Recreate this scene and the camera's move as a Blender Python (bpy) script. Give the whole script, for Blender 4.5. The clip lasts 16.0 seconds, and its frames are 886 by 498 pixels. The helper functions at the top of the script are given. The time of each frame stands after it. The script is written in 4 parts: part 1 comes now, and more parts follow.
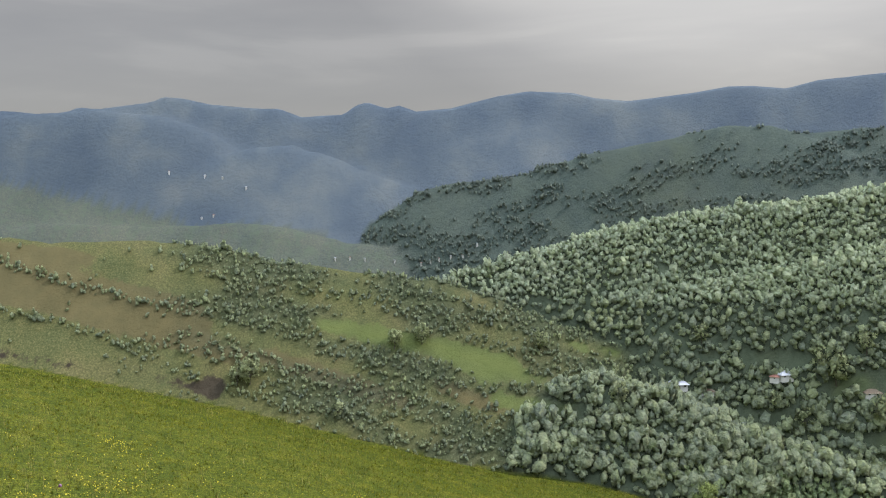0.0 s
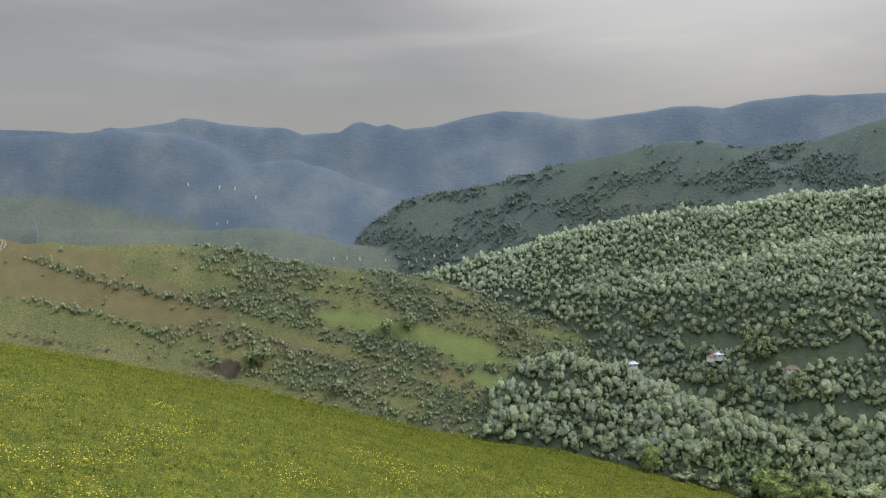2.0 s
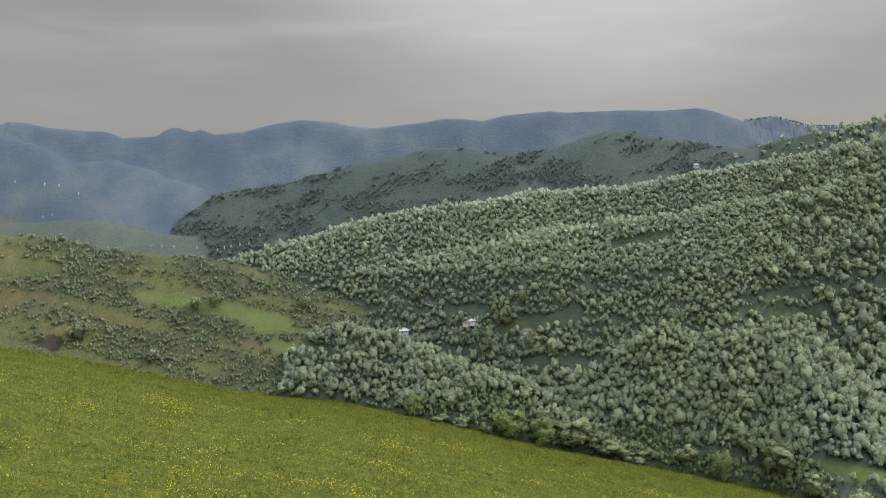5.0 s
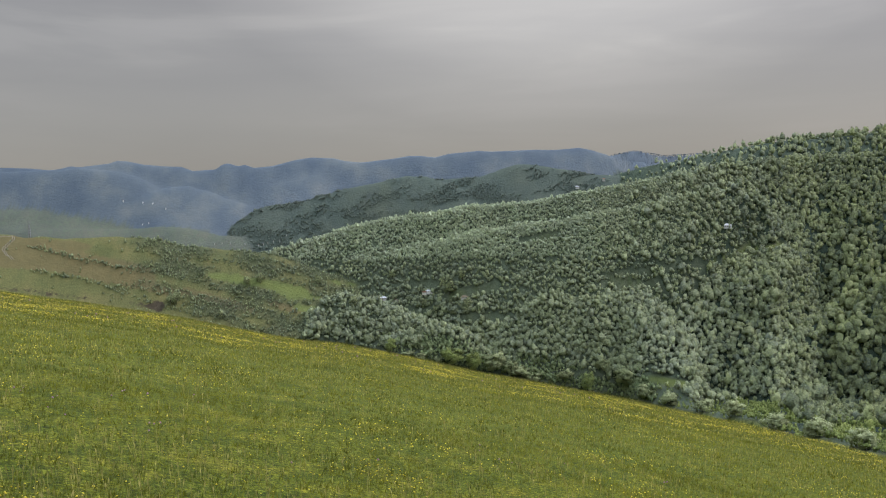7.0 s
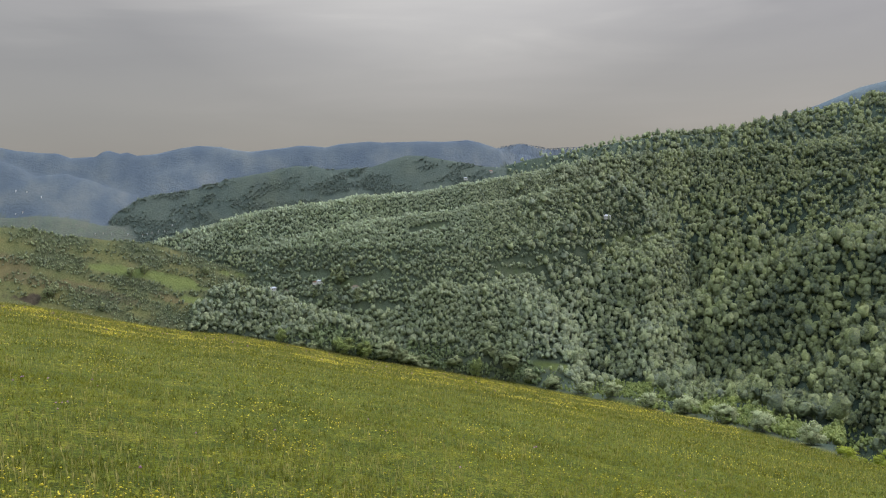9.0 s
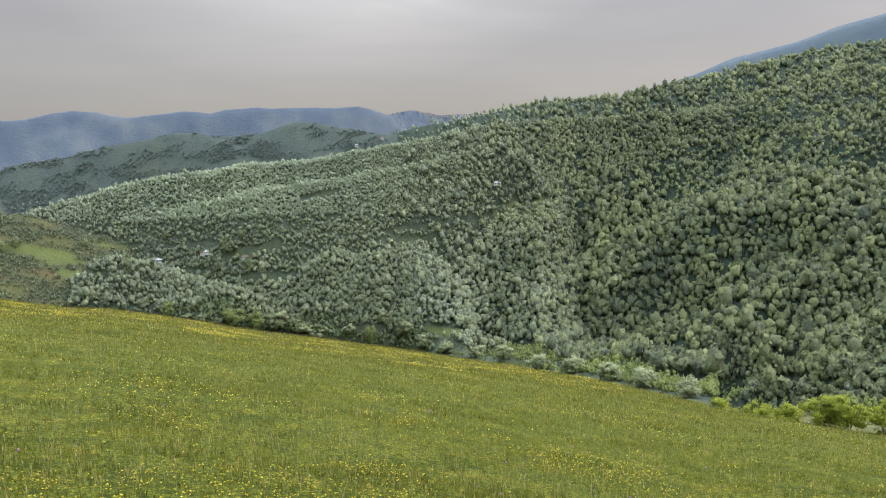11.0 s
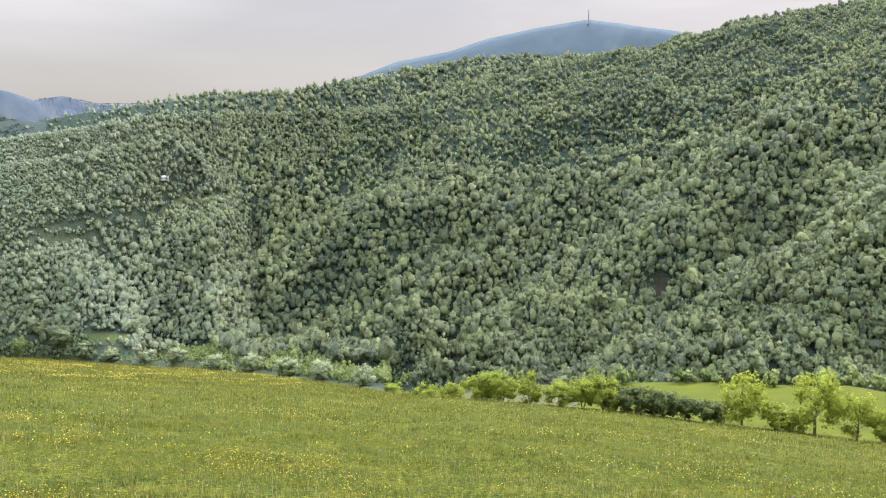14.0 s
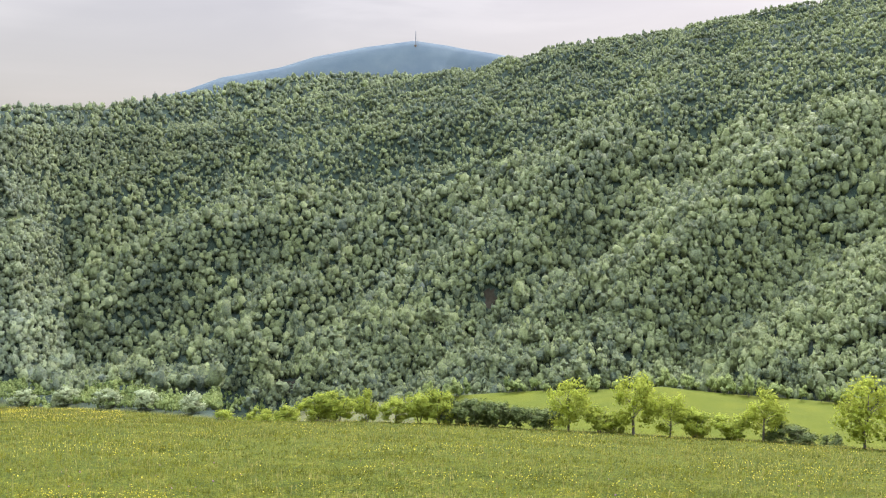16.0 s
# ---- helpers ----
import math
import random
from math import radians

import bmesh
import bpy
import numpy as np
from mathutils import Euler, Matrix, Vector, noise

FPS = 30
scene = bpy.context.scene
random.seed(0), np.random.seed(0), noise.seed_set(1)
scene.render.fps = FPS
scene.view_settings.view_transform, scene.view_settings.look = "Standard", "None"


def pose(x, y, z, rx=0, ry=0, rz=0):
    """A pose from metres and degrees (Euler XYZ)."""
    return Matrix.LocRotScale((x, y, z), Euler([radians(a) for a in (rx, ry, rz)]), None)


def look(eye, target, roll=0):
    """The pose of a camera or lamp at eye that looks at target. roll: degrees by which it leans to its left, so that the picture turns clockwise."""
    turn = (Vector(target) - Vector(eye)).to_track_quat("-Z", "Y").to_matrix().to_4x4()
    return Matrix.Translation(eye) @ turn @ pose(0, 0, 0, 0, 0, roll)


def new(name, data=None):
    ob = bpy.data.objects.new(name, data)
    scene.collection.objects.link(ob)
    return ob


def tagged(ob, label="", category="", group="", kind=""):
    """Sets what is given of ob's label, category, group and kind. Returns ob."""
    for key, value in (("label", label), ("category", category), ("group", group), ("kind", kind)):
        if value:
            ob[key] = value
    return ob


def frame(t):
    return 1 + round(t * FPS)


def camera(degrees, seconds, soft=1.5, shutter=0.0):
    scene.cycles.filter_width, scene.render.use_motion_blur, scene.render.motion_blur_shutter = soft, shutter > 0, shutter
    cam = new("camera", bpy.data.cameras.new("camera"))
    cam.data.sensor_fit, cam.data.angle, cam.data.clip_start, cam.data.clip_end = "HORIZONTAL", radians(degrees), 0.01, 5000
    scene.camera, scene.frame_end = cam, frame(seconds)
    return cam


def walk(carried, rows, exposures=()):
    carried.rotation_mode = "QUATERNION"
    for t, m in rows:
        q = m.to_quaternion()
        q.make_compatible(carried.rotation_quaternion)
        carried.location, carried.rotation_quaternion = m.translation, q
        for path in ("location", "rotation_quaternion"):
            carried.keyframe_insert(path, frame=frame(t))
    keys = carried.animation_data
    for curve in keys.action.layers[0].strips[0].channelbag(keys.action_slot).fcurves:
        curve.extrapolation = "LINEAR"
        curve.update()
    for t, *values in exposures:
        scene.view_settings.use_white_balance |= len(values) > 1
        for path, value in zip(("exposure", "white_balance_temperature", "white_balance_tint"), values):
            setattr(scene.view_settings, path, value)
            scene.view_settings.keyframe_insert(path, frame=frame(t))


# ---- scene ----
# seconds, place of the eye, turn about x, y and z
ROWS = [
    (0, 0.06, 80.32, -0.61, 87.708, 0.973, -0.079),
    (0.5, -0.5, 80.32, -0.67, 87.666, 1.047, 0.313),
    (1, -0.4, 80.32, -0.72, 87.634, 1.113, 0.236),
    (1.5, 0.21, 80.32, -0.68, 87.66, 1.2, -0.2),
    (1.6, 0.35, 79.76, -0.65, 87.668, 1.23, -0.3),
    (1.7, 0.48, 78.09, -0.57, 87.676, 1.26, -0.4),
    (1.8, 0.59, 75.59, -0.46, 87.684, 1.29, -0.5),
    (1.9, 0.69, 72.53, -0.32, 87.692, 1.32, -0.6),
    (2.0, 0.78, 69.1, -0.17, 87.7, 1.35, -0.7),
    (2.1, 0.92, 65.57, -0.03, 87.7, 1.36, -0.86),
    (2.2, 1.04, 61.81, 0.12, 87.7, 1.37, -1.02),
    (2.3, 1.14, 58.05, 0.27, 87.7, 1.38, -1.18),
    (2.4, 1.22, 54.43, 0.41, 87.7, 1.39, -1.34),
    (2.5, 1.32, 52.48, 0.49, 87.7, 1.4, -1.5),
    (3, 2.68, 52.43, 0.39, 87.586, 1.414, -2.983),
    (3.5, 4.74, 52.41, 0.24, 87.431, 1.3, -5.223),
    (4, 6.8, 52.17, 0.09, 87.267, 1.28, -7.488),
    (4.5, 8.2, 51.96, -0.1, 87.058, 1.32, -9.031),
    (4.7, 8.57, 51.9, -0.17, 86.98, 1.35, -9.45),
    (5.0, 8.78, 51.86, -0.22, 86.932, 1.384, -9.679),
    (5.3, 8.98, 51.44, -0.26, 86.867, 1.429, -9.982),
    (5.5, 8.85, 49.54, -0.2, 86.819, 1.463, -10.21),
    (5.7, 8.33, 45.57, -0.01, 86.768, 1.499, -10.449),
    (5.9, 7.5, 40.04, 0.26, 86.717, 1.534, -10.691),
    (6.1, 6.42, 33.53, 0.61, 86.667, 1.569, -10.926),
    (6.3, 5.2, 26.65, 1.0, 86.621, 1.602, -11.146),
    (6.5, 3.89, 19.58, 1.41, 86.579, 1.631, -11.341),
    (6.7, 2.53, 12.52, 1.83, 86.545, 1.655, -11.504),
    (6.8, 1.81, 8.9, 2.05, 86.531, 1.665, -11.57),
    (6.9, 1.1, 5.28, 2.27, 86.52, 1.675, -11.83),
    (7.0, 0.41, 1.92, 2.48, 86.504, 1.682, -12.097),
    (7.5, 0.00, 0.00, 2.60, 86.474, 1.674, -13.623),
    (8.0, 0.00, 0.00, 2.60, 86.318, 1.610, -15.549),
    (8.5, 0.00, 0.00, 2.60, 86.034, 1.389, -17.945),
    (11.0, 0.00, 0.00, 2.60, 83.111, 1.362, -27.453),
    (11.5, 0.00, 0.00, 2.60, 82.967, 1.262, -31.566),
    (12.0, 0.00, 0.00, 2.60, 82.928, 1.049, -35.952),
    (12.5, 0.00, 0.00, 2.60, 82.845, 0.823, -39.675),
    (13.0, 0.00, 0.00, 2.60, 82.716, 0.522, -43.163),
    (13.5, 0.00, 0.00, 2.60, 82.572, 0.138, -46.725),
    (14.0, 0.00, 0.00, 2.60, 82.556, -0.154, -50.182),
    (14.5, 0.00, 0.00, 2.60, 83.013, -0.296, -53.098),
    (15.0, 0.00, 0.00, 2.60, 83.652, -0.367, -55.857),
    (15.5, 0.00, 0.00, 2.60, 83.959, -0.355, -58.900),
    (16.0, 0.00, 0.00, 2.60, 83.874, -0.314, -62.037),
]

EXPOSURES = [(0.0, 0.16, 6250, 25), (2.5, 0.09, 6250, 25), (4.5, 0.06, 6250, 26), (7.0, 0.0, 6250, 26), (8.5, 0.0, 6250, 26), (11.0, 0.4, 6150, 28), (12.5, 0.65, 6100, 29), (14.0, 0.84, 6100, 29), (16.0, 0.86, 6100, 29)]
cam = camera(57.49, 16.0, soft=1.1)
walk(cam, [(t, pose(x, y, z, rx, ry, rz)) for t, x, y, z, rx, ry, rz in ROWS], EXPOSURES)

# ---- sky and sun ----
SUN_BEARING, SUN_HEIGHT = 92.0, 46.0


def link(tree, a, out, b, into):
    tree.links.new(a.outputs[out], b.inputs[into])


def node(tree, kind, **values):
    n = tree.nodes.new(kind)
    for key, value in values.items():
        n.inputs[key].default_value = value
    return n


def ramp(tree, stops):
    n = tree.nodes.new("ShaderNodeValToRGB")
    while len(n.color_ramp.elements) < len(stops):
        n.color_ramp.elements.new(0.5)
    for e, (at, c) in zip(n.color_ramp.elements, stops):
        e.position = at
        e.color = (*c, 1) if len(c) == 3 else c
    return n


world = bpy.data.worlds.new("sky")
scene.world = world
world.use_nodes = True
wt = world.node_tree
wt.nodes.clear()
sky = wt.nodes.new("ShaderNodeTexSky")
sky.sky_type, sky.sun_disc = "NISHITA", False
sky.sun_elevation, sky.sun_rotation = radians(SUN_HEIGHT), radians(SUN_BEARING)
sky.dust_density = 4.0
coord = wt.nodes.new("ShaderNodeTexCoord")
mapping = node(wt, "ShaderNodeMapping")
mapping.inputs["Scale"].default_value = (1.6, 2.6, 11.0)
mapping.inputs["Rotation"].default_value = (0.12, 0.05, 0.5)
link(wt, coord, "Generated", mapping, "Vector")
cloud = node(wt, "ShaderNodeTexNoise", Scale=1.5, Detail=7.0, Roughness=0.52, Distortion=0.35)
link(wt, mapping, "Vector", cloud, "Vector")
grey = ramp(wt, [(0.30, (3.55, 3.77, 3.3)), (0.55, (3.75, 3.97, 3.45)), (0.75, (4.05, 4.26, 3.73))])
link(wt, cloud, "Fac", grey, "Fac")
glow_way = wt.nodes.new("ShaderNodeVectorMath")
glow_way.operation = "DOT_PRODUCT"
glow_way.inputs[1].default_value = (0.28, 0.77, 0.574)
link(wt, coord, "Generated", glow_way, 0)
glow = ramp(wt, [(0.79, (0.88, 0.88, 0.88)), (0.86, (0.91, 0.905, 0.9)), (0.89, (1.12, 1.11, 1.1)), (0.93, (1.75, 1.73, 1.7))])
link(wt, glow_way, "Value", glow, "Fac")
lit = wt.nodes.new("ShaderNodeMixRGB")
lit.blend_type = "MULTIPLY"
lit.inputs["Fac"].default_value = 1.0
link(wt, grey, "Color", lit, "Color1")
link(wt, glow, "Color", lit, "Color2")
# the cloud sheet breaks into streaks higher up
band = ramp(wt, [(0.40, (0.96, 0.96, 0.96)), (0.52, (1.0, 1.0, 1.0)), (0.62, (1.1, 1.1, 1.09))])
link(wt, cloud, "Fac", band, "Fac")
rise = wt.nodes.new("ShaderNodeSeparateXYZ")
link(wt, coord, "Generated", rise, "Vector")
aloft = ramp(wt, [(0.12, (0.0, 0.0, 0.0)), (0.2, (1.0, 1.0, 1.0))])
link(wt, rise, "Z", aloft, "Fac")
broken = wt.nodes.new("ShaderNodeMixRGB")
broken.blend_type = "MULTIPLY"
link(wt, aloft, "Color", broken, "Fac")
link(wt, lit, "Color", broken, "Color1")
link(wt, band, "Color", broken, "Color2")
lit = broken
# dust warms the sky low down
dusty = ramp(wt, [(0.0, (1.06, 1.015, 0.92)), (0.09, (1.03, 1.01, 0.94)), (0.2, (1.02, 1.01, 0.97))])
link(wt, rise, "Z", dusty, "Fac")
warm = wt.nodes.new("ShaderNodeMixRGB")
warm.blend_type = "MULTIPLY"
warm.inputs["Fac"].default_value = 1.0
link(wt, lit, "Color", warm, "Color1")
link(wt, dusty, "Color", warm, "Color2")
lit = warm
# an overcast sky grows brighter towards the zenith; boosted tenfold as unseen fill light
split = wt.nodes.new("ShaderNodeSeparateXYZ")
link(wt, coord, "Generated", split, "Vector")
zenith = ramp(wt, [(0.28, (1.0, 1.0, 1.0)), (1.0, (9.6, 10.9, 13.6))])
link(wt, split, "Z", zenith, "Fac")
high = wt.nodes.new("ShaderNodeMixRGB")
high.blend_type = "MULTIPLY"
high.inputs["Fac"].default_value = 1.0
link(wt, lit, "Color", high, "Color1")
link(wt, zenith, "Color", high, "Color2")
mix = wt.nodes.new("ShaderNodeMixRGB")
mix.inputs["Fac"].default_value = 0.8
link(wt, sky, "Color", mix, "Color1")
link(wt, high, "Color", mix, "Color2")
back = node(wt, "ShaderNodeBackground", Strength=0.1)
link(wt, mix, "Color", back, "Color")
wout = wt.nodes.new("ShaderNodeOutputWorld")
link(wt, back, "Background", wout, "Surface")

sun = new("sun", bpy.data.lights.new("sun", "SUN"))
sun.data.energy, sun.data.angle, sun.data.color = 2.5, radians(5.0), (1.0, 0.95, 0.88)
sun_way = Vector((math.sin(radians(SUN_BEARING)) * math.cos(radians(SUN_HEIGHT)), math.cos(radians(SUN_BEARING)) * math.cos(radians(SUN_HEIGHT)), math.sin(radians(SUN_HEIGHT))))
sun.matrix_world = look(sun_way * 200, (0, 0, 0))


# ---- materials ----
def material(name):
    m = bpy.data.materials.new(name)
    m.use_nodes = True
    m.node_tree.nodes.clear()
    return m, m.node_tree


def noise_colour(tree, stops, scale, detail=5.0, rough=0.6, vector=None):
    n = node(tree, "ShaderNodeTexNoise", Scale=scale, Detail=detail, Roughness=rough)
    if vector is not None:
        tree.links.new(vector, n.inputs["Vector"])
    r = ramp(tree, stops)
    link(tree, n, "Fac", r, "Fac")
    return r


def leaf_material(name, dark, light, translucent=0.4, tone_by="tone", rough=0.6, grain_scale=2.6, sheen=0.0, bump=0.6, pale=None):
    """Foliage: each leaf clump a little different, each plant of its own tone."""
    m, t = material(name)
    geo = t.nodes.new("ShaderNodeNewGeometry")
    tone = t.nodes.new("ShaderNodeAttribute")
    tone.attribute_name = tone_by
    add = t.nodes.new("ShaderNodeMath")
    add.operation = "MULTIPLY_ADD"
    add.inputs[1].default_value = 0.45
    link(t, geo, "Random Per Island", add, 0)
    half = t.nodes.new("ShaderNodeMath")
    half.operation = "MULTIPLY"
    half.inputs[1].default_value = 0.6
    link(t, tone, "Fac", half, 0)
    link(t, half, "Value", add, 2)
    grain = node(t, "ShaderNodeTexNoise", Scale=grain_scale, Detail=3.0, Roughness=0.7)
    link(t, geo, "Position", grain, "Vector")
    more = t.nodes.new("ShaderNodeMath")
    more.operation = "MULTIPLY_ADD"
    more.inputs[1].default_value = 1.5
    link(t, grain, "Fac", more, 0)
    link(t, add, "Value", more, 2)
    shift = t.nodes.new("ShaderNodeMath")
    shift.operation = "SUBTRACT"
    shift.inputs[1].default_value = 0.72
    link(t, more, "Value", shift, 0)
    c = ramp(t, [(0.0, dark), (1.0, light)])
    link(t, shift, "Value", c, "Fac")
    if pale is not None:  # distance haze put into a second leaf colour, mixed in by place
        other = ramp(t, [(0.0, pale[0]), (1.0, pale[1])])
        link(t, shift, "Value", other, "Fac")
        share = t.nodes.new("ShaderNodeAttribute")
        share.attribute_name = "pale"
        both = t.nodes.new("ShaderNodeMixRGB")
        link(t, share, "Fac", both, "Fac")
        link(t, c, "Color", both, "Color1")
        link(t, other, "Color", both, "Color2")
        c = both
    p = node(t, "ShaderNodeBsdfPrincipled", Roughness=rough)
    p.inputs["Specular IOR Level"].default_value = 0.2
    p.inputs["Sheen Weight"].default_value = sheen
    p.inputs["Sheen Tint"].default_value = (0.7, 0.85, 1.0, 1)
    link(t, c, "Color", p, "Base Color")
    tr = t.nodes.new("ShaderNodeBsdfTranslucent")
    link(t, c, "Color", tr, "Color")
    rough_ = node(t, "ShaderNodeTexNoise", Scale=grain_scale * 1.6, Detail=2.0, Roughness=0.6)
    link(t, geo, "Position", rough_, "Vector")
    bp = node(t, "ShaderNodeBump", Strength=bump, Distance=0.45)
    link(t, rough_, "Fac", bp, "Height")
    link(t, bp, "Normal", p, "Normal")
    link(t, bp, "Normal", tr, "Normal")
    mx = node(t, "ShaderNodeMixShader", Fac=translucent)
    t.links.new(p.outputs[0], mx.inputs[1])
    t.links.new(tr.outputs[0], mx.inputs[2])
    out = t.nodes.new("ShaderNodeOutputMaterial")
    t.links.new(mx.outputs[0], out.inputs["Surface"])
    return m


def plain_material(name, a, b, scale, rough=0.8, metal=0.0, bump=0.0):
    m, t = material(name)
    c = noise_colour(t, [(0.3, a), (0.7, b)], scale)
    p = node(t, "ShaderNodeBsdfPrincipled", Roughness=rough, Metallic=metal)
    link(t, c, "Color", p, "Base Color")
    if bump:
        n = node(t, "ShaderNodeTexNoise", Scale=scale * 4, Detail=4.0)
        bp = node(t, "ShaderNodeBump", Strength=bump, Distance=0.02)
        link(t, n, "Fac", bp, "Height")
        link(t, bp, "Normal", p, "Normal")
    out = t.nodes.new("ShaderNodeOutputMaterial")
    t.links.new(p.outputs[0], out.inputs["Surface"])
    return m


def ground_material():
    """Hill pasture, with meadow, tilled field, bare soil and wood floor by what grows there; distant land is tinted
    with haze.
    """
    m, t = material("land")
    geo = t.nodes.new("ShaderNodeNewGeometry")
    pos = geo.outputs["Position"]
    layers = {
        "pasture": noise_colour(t, [(0.3, (0.066, 0.077, 0.032)), (0.5, (0.088, 0.092, 0.037)), (0.7, (0.108, 0.102, 0.045))], 0.35, 9.0, 0.65, pos),
        "meadow": noise_colour(t, [(0.3, (0.024, 0.038, 0.003)), (0.5, (0.049, 0.06, 0.005)), (0.75, (0.094, 0.089, 0.01))], 0.8, 10.0, 0.7, pos),
        "field": noise_colour(t, [(0.3, (0.062, 0.08, 0.006)), (0.7, (0.092, 0.104, 0.008))], 0.25, 6.0, 0.6, pos),
        "soil": noise_colour(t, [(0.3, (0.026, 0.022, 0.014)), (0.7, (0.056, 0.046, 0.03))], 1.6, 8.0, 0.7, pos),
        "dry": noise_colour(t, [(0.3, (0.084, 0.075, 0.033)), (0.7, (0.11, 0.095, 0.042))], 0.7, 7.0, 0.6, pos),
        # wood floor, darkened and blued for the shade between crowns
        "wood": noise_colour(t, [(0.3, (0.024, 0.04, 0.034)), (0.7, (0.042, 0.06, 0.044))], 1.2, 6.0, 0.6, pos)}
    # straw and green flecks of single tufts
    fleck = node(t, "ShaderNodeTexNoise", Scale=7.0, Detail=5.0, Roughness=0.75)
    t.links.new(pos, fleck.inputs["Vector"])
    fleck_colour = ramp(t, [(0.36, (0.35, 0.42, 0.28)), (0.5, (0.95, 1.0, 0.85)), (0.62, (2.0, 1.8, 1.7))])
    link(t, fleck, "Fac", fleck_colour, "Fac")
    flecked = t.nodes.new("ShaderNodeMixRGB")
    flecked.blend_type = "MULTIPLY"
    flecked.inputs["Fac"].default_value = 1.0
    link(t, layers["meadow"], "Color", flecked, "Color1")
    link(t, fleck_colour, "Color", flecked, "Color2")
    speck = node(t, "ShaderNodeTexNoise", Scale=19.0, Detail=3.0, Roughness=0.7)
    t.links.new(pos, speck.inputs["Vector"])
    speck_colour = ramp(t, [(0.38, (0.4, 0.45, 0.35)), (0.5, (1.0, 1.0, 1.0)), (0.61, (2.1, 2.0, 1.7))])
    link(t, speck, "Fac", speck_colour, "Fac")
    specked = t.nodes.new("ShaderNodeMixRGB")
    specked.blend_type = "MULTIPLY"
    specked.inputs["Fac"].default_value = 1.0
    link(t, flecked, "Color", specked, "Color1")
    link(t, speck_colour, "Color", specked, "Color2")
    layers["meadow"] = specked
    worn = t.nodes.new("ShaderNodeMixRGB")
    worn.blend_type = "MULTIPLY"
    worn.inputs["Fac"].default_value = 0.55
    link(t, layers["pasture"], "Color", worn, "Color1")
    link(t, fleck_colour, "Color", worn, "Color2")
    layers["pasture"] = worn
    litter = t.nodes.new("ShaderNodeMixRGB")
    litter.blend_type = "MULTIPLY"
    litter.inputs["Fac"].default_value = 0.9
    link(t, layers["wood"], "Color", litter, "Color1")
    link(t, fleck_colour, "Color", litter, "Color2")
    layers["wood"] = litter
    ragged = node(t, "ShaderNodeTexNoise", Scale=1.3, Detail=6.0, Roughness=0.65)
    t.links.new(pos, ragged.inputs["Vector"])
    # distance haze painted into the land: blue-grey far ridges and mountain
    layers["haze_blue"] = noise_colour(t, [(0.34, (0.062, 0.085, 0.108)), (0.5, (0.08, 0.104, 0.122)), (0.68, (0.112, 0.132, 0.136))], 0.16, 7.0, 0.6, pos)
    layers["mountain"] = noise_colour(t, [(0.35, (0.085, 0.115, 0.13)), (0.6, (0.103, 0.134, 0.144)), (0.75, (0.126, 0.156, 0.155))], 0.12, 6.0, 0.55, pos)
    # middle hill pasture, dulled and blued to suit its haze
    layers["dull_pasture"] = noise_colour(t, [(0.3, (0.038, 0.052, 0.036)), (0.7, (0.066, 0.083, 0.042))], 0.5, 8.0, 0.65, pos)
    # wood floor of the valley side, lightened to suit its haze
    layers["hazed_wood_floor"] = noise_colour(t, [(0.3, (0.06, 0.08, 0.05)), (0.7, (0.1, 0.125, 0.08))], 1.2, 6.0, 0.6, pos)
    # hill fields and clearings in a paler field colour, lightened for haze
    layers["hazy_field"] = noise_colour(t, [(0.3, (0.085, 0.108, 0.032)), (0.7, (0.105, 0.128, 0.04))], 0.5, 6.0, 0.6, pos)
    last = layers["pasture"].outputs["Color"]
    for key in ("dull_pasture", "dry", "field", "hazy_field", "wood", "hazed_wood_floor", "soil", "meadow", "haze_blue", "mountain"):
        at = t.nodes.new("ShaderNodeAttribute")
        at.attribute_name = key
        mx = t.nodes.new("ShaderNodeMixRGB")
        if key in ("dry", "field", "hazy_field", "soil"):  # patches end in a ragged edge
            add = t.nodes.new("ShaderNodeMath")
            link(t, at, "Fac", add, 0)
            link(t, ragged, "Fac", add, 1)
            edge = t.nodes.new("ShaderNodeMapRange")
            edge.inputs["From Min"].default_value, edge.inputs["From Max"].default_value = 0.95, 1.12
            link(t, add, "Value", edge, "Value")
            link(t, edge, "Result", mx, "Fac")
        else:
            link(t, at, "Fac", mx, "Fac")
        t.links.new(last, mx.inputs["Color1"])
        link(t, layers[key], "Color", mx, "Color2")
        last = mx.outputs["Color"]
    p = node(t, "ShaderNodeBsdfPrincipled", Roughness=0.9)
    p.inputs["Specular IOR Level"].default_value = 0.1
    t.links.new(last, p.inputs["Base Color"])
    n = node(t, "ShaderNodeTexNoise", Scale=2.5, Detail=8.0, Roughness=0.7)
    t.links.new(pos, n.inputs["Vector"])
    bp = node(t, "ShaderNodeBump", Strength=0.6, Distance=0.25)
    link(t, n, "Fac", bp, "Height")
    link(t, bp, "Normal", p, "Normal")
    out = t.nodes.new("ShaderNodeOutputMaterial")
    t.links.new(p.outputs[0], out.inputs["Surface"])
    return m


LAND = ground_material()
BARK = plain_material("bark", (0.06, 0.05, 0.04), (0.14, 0.12, 0.1), 6.0, 0.9, 0.0, 0.4)
# the pale pair puts distance haze into the western woods
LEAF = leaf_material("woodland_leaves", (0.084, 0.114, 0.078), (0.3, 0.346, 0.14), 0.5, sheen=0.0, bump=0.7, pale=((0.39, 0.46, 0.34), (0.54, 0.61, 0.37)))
# lighter leaf colour that stands in for haze over the valley
VALE_LEAF = leaf_material("hazy_vale_leaves", (0.19, 0.25, 0.13), (0.44, 0.49, 0.26), 0.42, bump=0.7)
